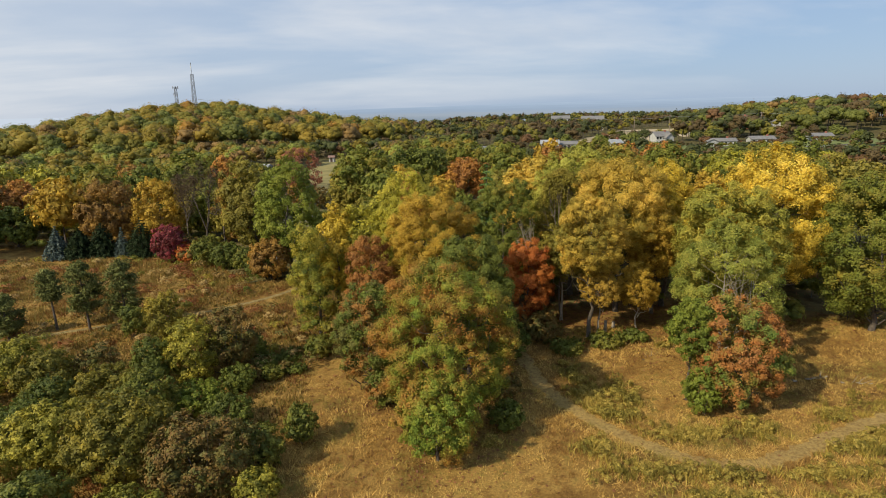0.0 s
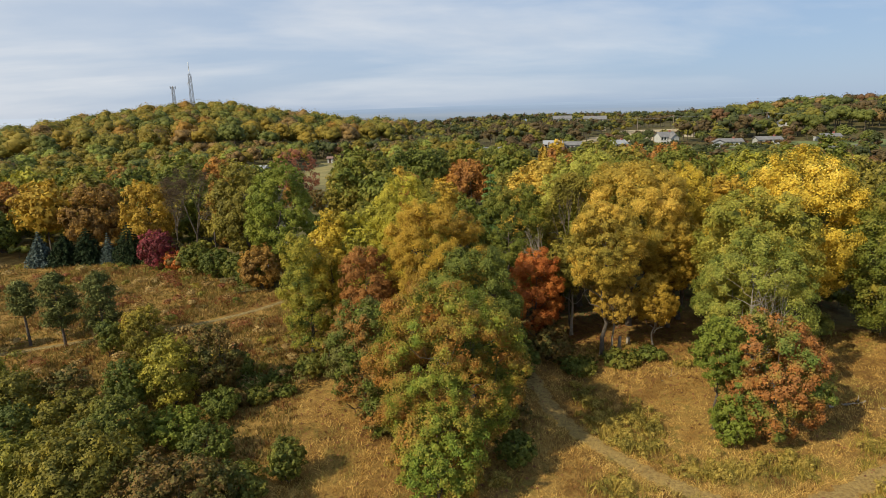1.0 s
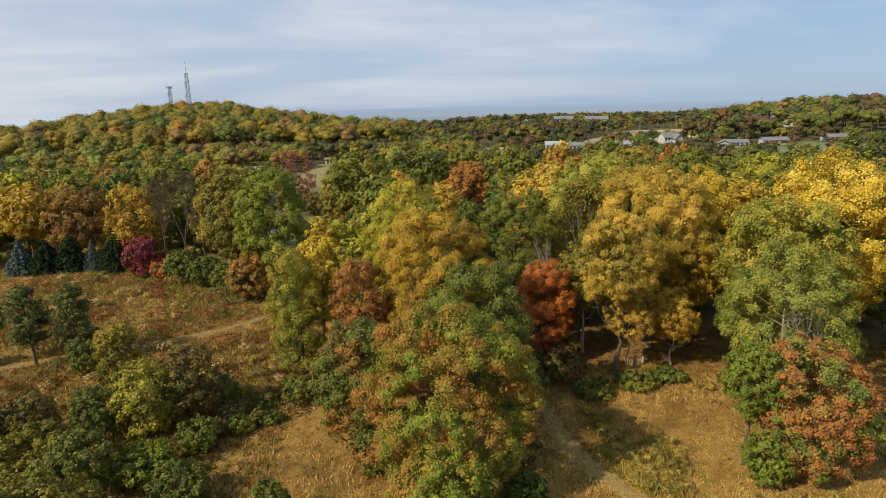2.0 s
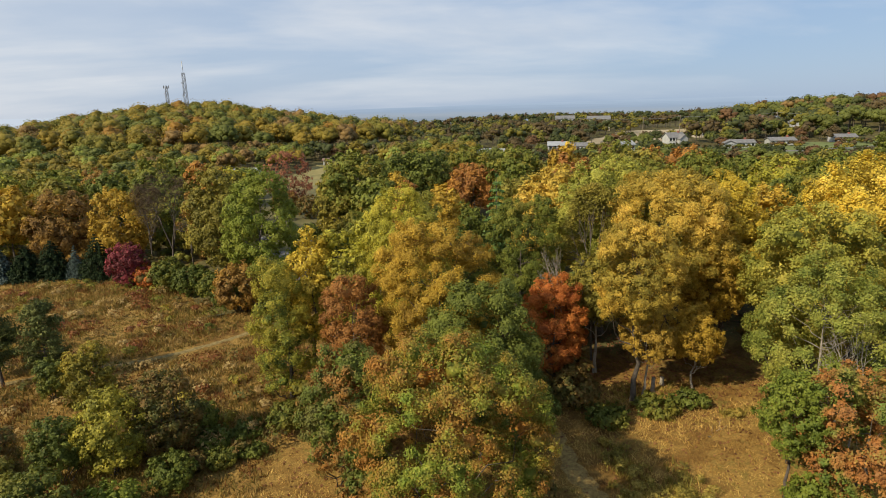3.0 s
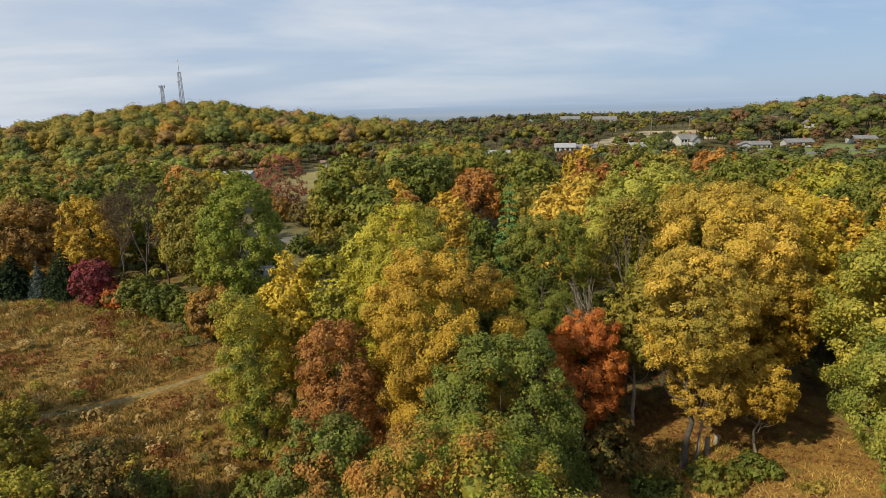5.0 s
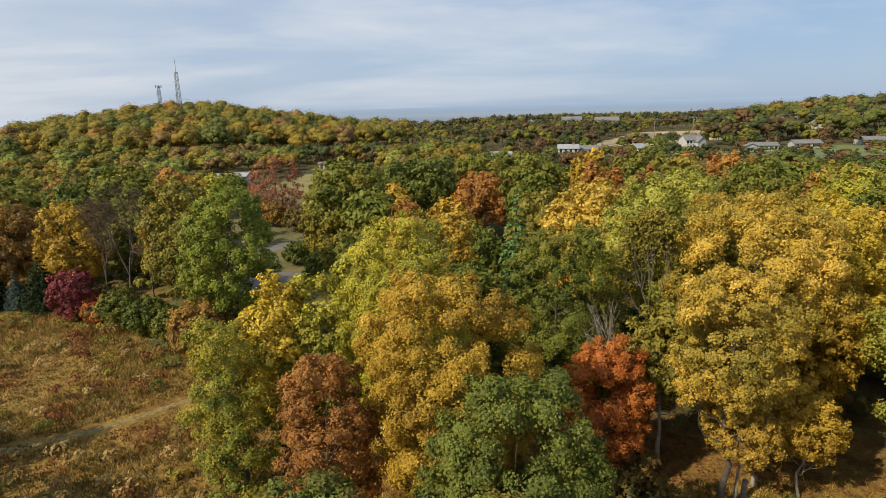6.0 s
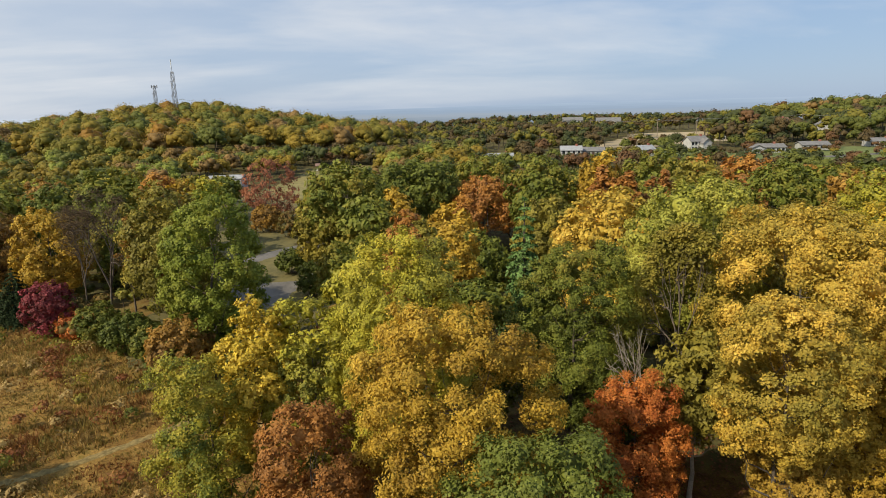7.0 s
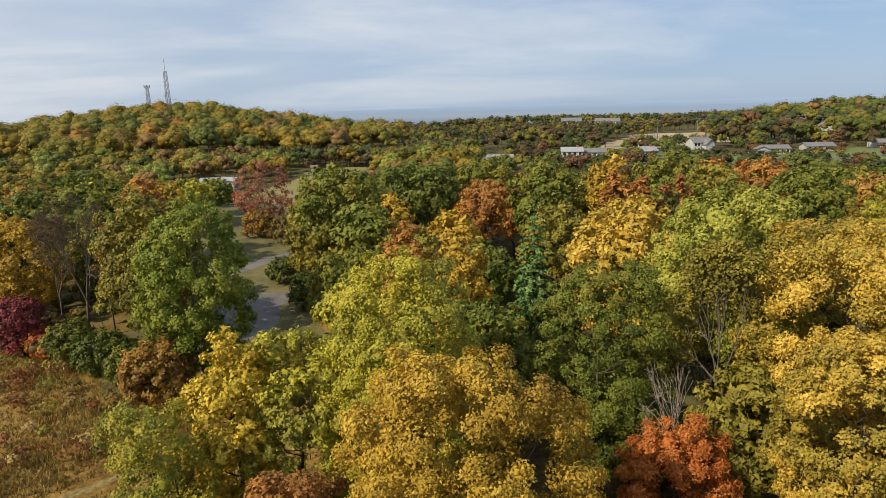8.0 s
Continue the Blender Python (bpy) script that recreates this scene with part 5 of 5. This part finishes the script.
litter = [(o.location.x, o.location.y) for o in bpy.data.objects if o.type == "EMPTY" and o.name.split(".")[0] in ("oak_tree", "maple_tree", "ash_tree", "hickory_tree", "birch_tree", "oak_sapling", "tulip_tree") and o.location.y < 92]
fx = np.concatenate([g.normal(a, 4.5, 420) for a, b in litter])
fy = np.concatenate([g.normal(b, 4.5, 420) for a, b in litter])
fp = np.stack([fx, fy, ground_z(fx, fy) + 0.06], 1)
FALLEN = leaf_material("fallen_leaves", [(0.1, 0.042, 0.02), (0.15, 0.062, 0.028), (0.19, 0.09, 0.036)], 0.5)
tagged(new("fallen_leaves", quads_mesh("fallen_leaves", *leaves(fp, np.array((0, 0, 1.0)) + g.normal(size=fp.shape) * 0.3, g.uniform(0.15, 0.34, len(fp)), g), FALLEN)), "russet brown fallen leaves below the trees", "leaf litter", kind="stuff")

hx = scatter(-85, -13, 62, 116, 3.2, 31, lambda x, y: not near_line(np.array([x]), np.array([y]))[0] and noise.noise((x * 0.09, y * 0.09, 2)) > -0.12, (0.7, 1.7), (0.8, 1.7))
LEAF["scrub_tan"] = leaf_material("tan_scrub", [(0.15, 0.094, 0.027), (0.225, 0.144, 0.045), (0.27, 0.194, 0.072)], 0.4)
LEAF["scrub_red"] = leaf_material("russet_scrub", [(0.098, 0.036, 0.013), (0.15, 0.054, 0.018), (0.18, 0.086, 0.027)], 0.4)
far_woods("old_field_scrub", hx, 0.3, 90, ["scrub_tan", "bush_yellow", "bush_brown", "scrub_red", "bush", "scrub_tan"], "low tan, russet and olive scrub", 32, 0.3, "scrub", core=0)


# ---- houses ----
WHITE = plain_material("white_siding", (0.34, 0.34, 0.33), (0.48, 0.48, 0.47), 0.5, 0.6)
BRICK = plain_material("red_brick_wall", (0.24, 0.085, 0.06), (0.34, 0.13, 0.09), 1.0, 0.85)
TAN_WALL = plain_material("tan_wall", (0.4, 0.34, 0.25), (0.52, 0.45, 0.34), 0.5, 0.8)
GREY_WALL = plain_material("grey_siding", (0.3, 0.32, 0.33), (0.42, 0.43, 0.44), 0.5, 0.7)
SHINGLE = plain_material("grey_shingles", (0.13, 0.125, 0.125), (0.22, 0.215, 0.21), 1.2, 0.9, bump=0.3)
BROWN_ROOF = plain_material("brown_shingles", (0.16, 0.1, 0.08), (0.25, 0.16, 0.13), 1.2, 0.9)
PALE_ROOF = plain_material("pale_roof", (0.24, 0.25, 0.26), (0.36, 0.37, 0.38), 1.2, 0.7)
TRIM = plain_material("white_trim", (0.7, 0.7, 0.68), (0.82, 0.82, 0.8), 2.0, 0.5)
DOOR = plain_material("dark_painted_door", (0.05, 0.035, 0.03), (0.1, 0.06, 0.05), 2.0, 0.5)
STEEL = plain_material("galvanised_steel", (0.16, 0.165, 0.18), (0.27, 0.28, 0.3), 0.6, 0.6, 0.4)
WOOD_POLE = plain_material("weathered_pole_wood", (0.16, 0.125, 0.1), (0.27, 0.22, 0.18), 2.0, 0.9)
GLASS, _nt, _b, _o = nodes_for("window_glass")
_b.inputs["Base Color"].default_value = (0.03, 0.035, 0.04, 1)
_b.inputs["Roughness"].default_value = 0.06


def box(bm, x0, x1, y0, y1, z0, z1):
    v = [bm.verts.new((x, y, z)) for x in (x0, x1) for y in (y0, y1) for z in (z0, z1)]
    for f in ((0, 1, 3, 2), (4, 6, 7, 5), (0, 4, 5, 1), (2, 3, 7, 6), (0, 2, 6, 4), (1, 5, 7, 3)):
        bm.faces.new([v[i] for i in f])


def part(name, bm, material, parent, label=""):
    bmesh.ops.recalc_face_normals(bm, faces=bm.faces)
    me = bpy.data.meshes.new(name)
    bm.to_mesh(me)
    bm.free()
    me.materials.append(material)
    return part_of(name, me, parent, label)


def gabled(bm, w, d, h, rise):
    """Walls of a house with gables at both ends of its length."""
    v = [bm.verts.new(c) for c in ((-w / 2, -d / 2, -1), (w / 2, -d / 2, -1), (w / 2, d / 2, -1), (-w / 2, d / 2, -1),
                                   (-w / 2, -d / 2, h), (w / 2, -d / 2, h), (w / 2, d / 2, h), (-w / 2, d / 2, h), (-w / 2, 0, h + rise), (w / 2, 0, h + rise))]
    for f in ((0, 1, 5, 4), (2, 3, 7, 6), (0, 4, 8, 7, 3), (1, 2, 6, 9, 5), (4, 5, 9, 8), (6, 7, 8, 9)):
        bm.faces.new([v[i] for i in f])


def house(name, x, y, w, d, h, rise, turn, wall, roof, label, storeys=1, bays=4, chimney=True, ell=None, category="house"):
    """A gabled house: walls, roof slabs with eaves, windows with frame and pane, door, chimney, and a wing where it has one."""
    ob = place(name, x, y, label, category)
    ob.rotation_euler = (0, 0, radians(turn))

    def block(parent_name, w, d, h, rise, ox, oy, quarter):
        m = Matrix.Translation((ox, oy, 0)) @ Matrix.Rotation(radians(90 if quarter else 0), 4, "Z")
        bm = bmesh.new()
        gabled(bm, w, d, h, rise)
        bm.transform(m)
        part("wall", bm, wall, ob)
        bm = bmesh.new()
        for s in (-1, 1):
            e, k = 0.45, rise / (d / 2)
            pts = [(-w / 2 - e, s * (d / 2 + e), h - e * k), (w / 2 + e, s * (d / 2 + e), h - e * k), (w / 2 + e, 0, h + rise), (-w / 2 - e, 0, h + rise)]
            lo = [bm.verts.new((a, b, c + 0.03)) for a, b, c in pts]
            hi = [bm.verts.new((a, b, c + 0.25)) for a, b, c in pts]
            bm.faces.new(lo)
            bm.faces.new(hi)
            for i in range(4):
                bm.faces.new((lo[i], lo[(i + 1) % 4], hi[(i + 1) % 4], hi[i]))
        bm.transform(m)
        part("roof", bm, roof, ob)

    block("main", w, d, h, rise, 0, 0, False)
    if ell:
        block("wing", ell[2], ell[3], h * ell[4], rise * 0.9, ell[0], ell[1], True)
    if chimney:
        bm = bmesh.new()
        box(bm, w * 0.22, w * 0.22 + 0.8, -0.4, 0.4, h, h + rise + 0.9)
        part("chimney", bm, BRICK, ob)
    per = h / storeys
    for s in range(storeys):
        for i in range(bays):
            if s == 0 and i == bays // 2:
                continue
            cx, cz = -w / 2 + w * (i + 0.5) / bays, s * per + per * 0.55
            bm = bmesh.new()
            for a in ((-0.7, 0.7, 0.62, 0.75), (-0.7, 0.7, -0.75, -0.62), (-0.7, -0.57, -0.62, 0.62), (0.57, 0.7, -0.62, 0.62)):
                box(bm, cx + a[0], cx + a[1], -d / 2 - 0.1, -d / 2 + 0.02, cz + a[2], cz + a[3])
            win = part("window", bm, TRIM, ob)
            bm = bmesh.new()
            box(bm, cx - 0.57, cx + 0.57, -d / 2 - 0.04, -d / 2 + 0.01, cz - 0.62, cz + 0.62)
            part("pane", bm, GLASS, win)
    bm = bmesh.new()
    cx = -w / 2 + w * (bays // 2 + 0.5) / bays
    box(bm, cx - 0.5, cx + 0.5, -d / 2 - 0.06, -d / 2 + 0.02, 0.1, 2.15)
    part("door", bm, DOOR, ob)
    return ob


house("house", 109.0, 311, 8.2, 6.0, 4.2, 2.0, 12, WHITE, SHINGLE, "white two-storey house with grey gabled roof", 2, 5, ell=(2.0, -3.2, 5, 4.0, 0.85))
house("house", 49.5, 288, 8.0, 6.0, 3.7, 1.4, -8, WHITE, PALE_ROOF, "white two-storey house with pale roof", 2, 4)
house("garage", 59.0, 291, 9.0, 6.0, 2.6, 1.2, -8, WHITE, SHINGLE, "long low white outbuilding", 1, 5, False)
house("house", 80.8, 293, 6.5, 5.5, 2.6, 1.5, 20, WHITE, PALE_ROOF, "small white house with pale roof", 1, 3)
house("house", 21.0, 297, 12.0, 6.5, 2.4, 1.2, -4, WHITE, PALE_ROOF, "low white house with a pale roof", 1, 5)
house("shed", 12.0, 316, 5.0, 4.0, 2.6, 1.2, 0, WHITE, PALE_ROOF, "small white shed beside trees", 1, 2, False, category="shed")
house("house", 2.0, 338, 8.0, 6.5, 2.8, 1.8, 10, WHITE, SHINGLE, "small white house behind trees", 1, 3)
house("house", 134.0, 300, 14.0, 7.0, 2.2, 1.2, -6, GREY_WALL, SHINGLE, "long low grey ranch house on a lawn", 1, 7, ell=(-5, -3.5, 6, 5, 1.0))
house("house", 154.5, 301, 11.0, 7.0, 2.2, 1.2, -6, WHITE, SHINGLE, "low white ranch house on a lawn", 1, 5)
house("house", 186.0, 306, 10.0, 7.0, 2.3, 1.2, -10, WHITE, SHINGLE, "white ranch house beside a lawn", 1, 5)
house("house", 185.0, 388, 11.0, 7.5, 4.8, 3.0, -6, BRICK, BROWN_ROOF, "red brick house with brown roof", 2, 4)
house("house", 197.0, 364, 7.0, 8.0, 5.0, 2.8, 70, WHITE, SHINGLE, "white gabled house among trees", 2, 3)
house("house", 148.6, 368, 14.0, 8.0, 3.0, 1.8, -5, TAN_WALL, BROWN_ROOF, "low tan house behind the lawns", 1, 5)
house("apartment_block", 99.5, 529, 15.0, 10.0, 9.0, 2.2, -8, GREY_WALL, SHINGLE, "grey apartment block before the ridge woods", 3, 7, False, category="building")
house("apartment_block", 120.0, 500, 17.0, 10.0, 9.0, 2.2, -12, TAN_WALL, SHINGLE, "tan apartment block before the ridge woods", 3, 7, False, category="building")
house("shed", -82.0, 255, 5.6, 4.5, 3.2, 0.9, 6, GREY_WALL, PALE_ROOF, "grey shed at the edge of the woods", 1, 2, False, category="shed")
house("shed", -75.5, 256, 5.0, 4.5, 3.4, 0.9, -10, GREY_WALL, PALE_ROOF, "grey trailer shed at the edge of the woods", 1, 2, False, category="shed")
house("kiosk", -54.0, 295, 2.4, 2.2, 2.3, 0.6, 0, WHITE, BROWN_ROOF, "little white hut in an open field", 1, 1, False, category="hut")


# ---- masts, poles and wires ----
def lattice_tower(name, x, y, height, wide, narrow, label, whip=0.0, head=0.0):
    """A four-legged steel lattice mast with cross bracing."""
    ob = place(name, x, y, label, "radio tower")
    corner = lambda f, i: np.array(((wide + (narrow - wide) * f) / 2 * (1 if i in (0, 3) else -1), (wide + (narrow - wide) * f) / 2 * (1 if i < 2 else -1), height * f))
    for i in range(4):
        part_of("leg", join_tubes("leg", [tube([corner(0, i) - (0, 0, 1), corner(0.5, i), corner(1, i)], [0.2, 0.18, 0.15], 6)], STEEL), ob)
    n = max(6, int(height / 2.6))
    for k in range(n):
        tubes = []
        for i in range(4):
            j = (i + 1) % 4
            tubes.append(tube([corner(k / n, i), corner((k + 1) / n, j)], [0.09, 0.09], 4))
            tubes.append(tube([corner((k + 1) / n, i), corner((k + 1) / n, j)], [0.08, 0.08], 4))
        part_of("brace", join_tubes("brace", tubes, STEEL), ob)
    if whip:
        m = part_of("mast", join_tubes("mast", [tube([(0, 0, height - 1), (0, 0, height + whip)], [0.16, 0.07], 6)], STEEL), ob)
        for f in (0.35, 0.6, 0.85):
            part_of("antenna", join_tubes("antenna", [tube([(-0.25, 0, height + whip * f - 0.9), (-0.25, 0, height + whip * f + 0.9)], [0.22, 0.22], 6)], TRIM), m)
    for i in range(4 if head else 0):
        a = math.pi / 2 * i + 0.4
        c = np.array((math.cos(a) * head, math.sin(a) * head, height - 0.4))
        part_of("antenna", join_tubes("antenna", [tube([c - (0, 0, 1.0), c + (0, 0, 1.0)], [0.3, 0.3], 6), tube([(0, 0, height - 0.4), c], [0.1, 0.1], 4)], STEEL), ob)
    for f in (0.55, 0.8):
        c = corner(f, 1) + np.array((-0.5, -0.6, 0))
        part_of("dish", join_tubes("dish", [tube([c, c + np.array((0, -0.35, 0))], [0.75, 0.9], 10)], TRIM), ob)
    return ob


lattice_tower("radio_tower", -185.4, 468, 35.0, 2.7, 1.6, "tall grey lattice radio mast on the hill", whip=8.4)
lattice_tower("radio_tower", -199.6, 470, 26.2, 2.6, 1.2, "short grey lattice tower with antennas on top", head=1.7)


def utility_pole(x, y, h, turn):
    ob = place("utility_pole", x, y, "weathered wooden utility pole carrying wires", "utility pole", "poles along the road")
    ob.rotation_euler = (0, 0, radians(turn))
    part_of("shaft", join_tubes("shaft", [tube([(0, 0, -1), (0, 0, h)], [0.24, 0.16], 8)], WOOD_POLE), ob)
    bm = bmesh.new()
    box(bm, -1.3, 1.3, -0.08, 0.08, h - 0.9, h - 0.7)
    part("crossarm", bm, WOOD_POLE, ob)
    for s in (-1.1, 0, 1.1):
        part_of("insulator", join_tubes("insulator", [tube([(s, 0, h - 0.7), (s, 0, h - 0.4)], [0.07, 0.05], 6)], TRIM), ob)
    return np.array((x, y, float(ground_z(x, y)) + h - 0.4))


tops = [utility_pole(px, py, 11.0, 20) for px, py in ((98, 462), (128.0, 416.3), (150.0, 412), (168, 398), (190, 372), (212, 352))]
for a, b in zip(tops, tops[1:]):
    pts = [a + (b - a) * f - np.array((0, 0, 1.1 * 4 * f * (1 - f))) for f in np.linspace(0, 1, 9)]
    tagged(new("overhead_wire", join_tubes("overhead_wire", [tube(pts, [0.05] * 9, 4)], STEEL)), "thin dark overhead wire between wooden poles", "wire", "wires along the road")

# ---- small things ----
def fallen_log(x, y, length, r, turn, label, bark=None):
    rng = np.random.default_rng(int(x * 10 + y))
    ob = place("fallen_log", x, y, label, "log")
    ob.rotation_euler = (0, 0, radians(turn))
    part_of("trunk", join_tubes("trunk", [tube(wander((-length / 2, 0, r * 0.8), (length / 2, 0, r * 0.9), 0.015, rng, 6), [r * (1 - 0.09 * i) for i in range(7)], 8)], bark or BARK_PALE), ob)
    for k in range(3):
        f = rng.uniform(-0.2, 0.45) * length
        part_of("branch", join_tubes("branch", [tube(wander((f, 0, r), (f + rng.uniform(0.5, 1.4), rng.uniform(-1, 1), r + rng.uniform(0.2, 0.8)), 0.05, rng, 4), [r * 0.4, r * 0.35, r * 0.25, r * 0.18, 0.01], 5)], bark or BARK_PALE), ob)


fallen_log(37.3, 58.2, 4.2, 0.16, 12, "pale fallen log in the shaded grass")
fallen_log(41.5, 57.2, 3.0, 0.1, -8, "pale fallen branch in dry grass")
fallen_log(22.6, 64.6, 1.8, 0.06, 40, "thin dead stick in dry grass")


def stump(x, y, h, r):
    ob = place("tree_stump", x, y, "pale broken tree stump at the wood's edge", "stump")
    part_of("trunk", join_tubes("trunk", [tube([(0, 0, -0.2), (0, 0, h * 0.3), (0.03, 0, h)], [r * 1.5, r, r * 0.9], 9), tube([(0.03, 0, h), (0.05, 0, h + 0.05)], [r * 0.9, 0.02], 9)], BARK_PALE), ob)


stump(19.8, 72.2, 1.5, 0.2)
stump(21.2, 73.6, 0.8, 0.22)


def utility_box(x, y):
    ob = place("utility_box", x, y, "small white utility box beside the parking lot", "utility box")
    bm = bmesh.new()
    box(bm, -0.5, 0.5, -0.3, 0.3, -0.2, 0.5)
    bmesh.ops.bevel(bm, geom=bm.edges[:], offset=0.05, segments=2, affect="EDGES")
    part("body", bm, TRIM, ob)
    bm = bmesh.new()
    box(bm, -0.54, 0.54, -0.34, 0.34, 0.5, 0.56)
    part("lid", bm, WHITE, ob)


utility_box(-25.0, 140.0)
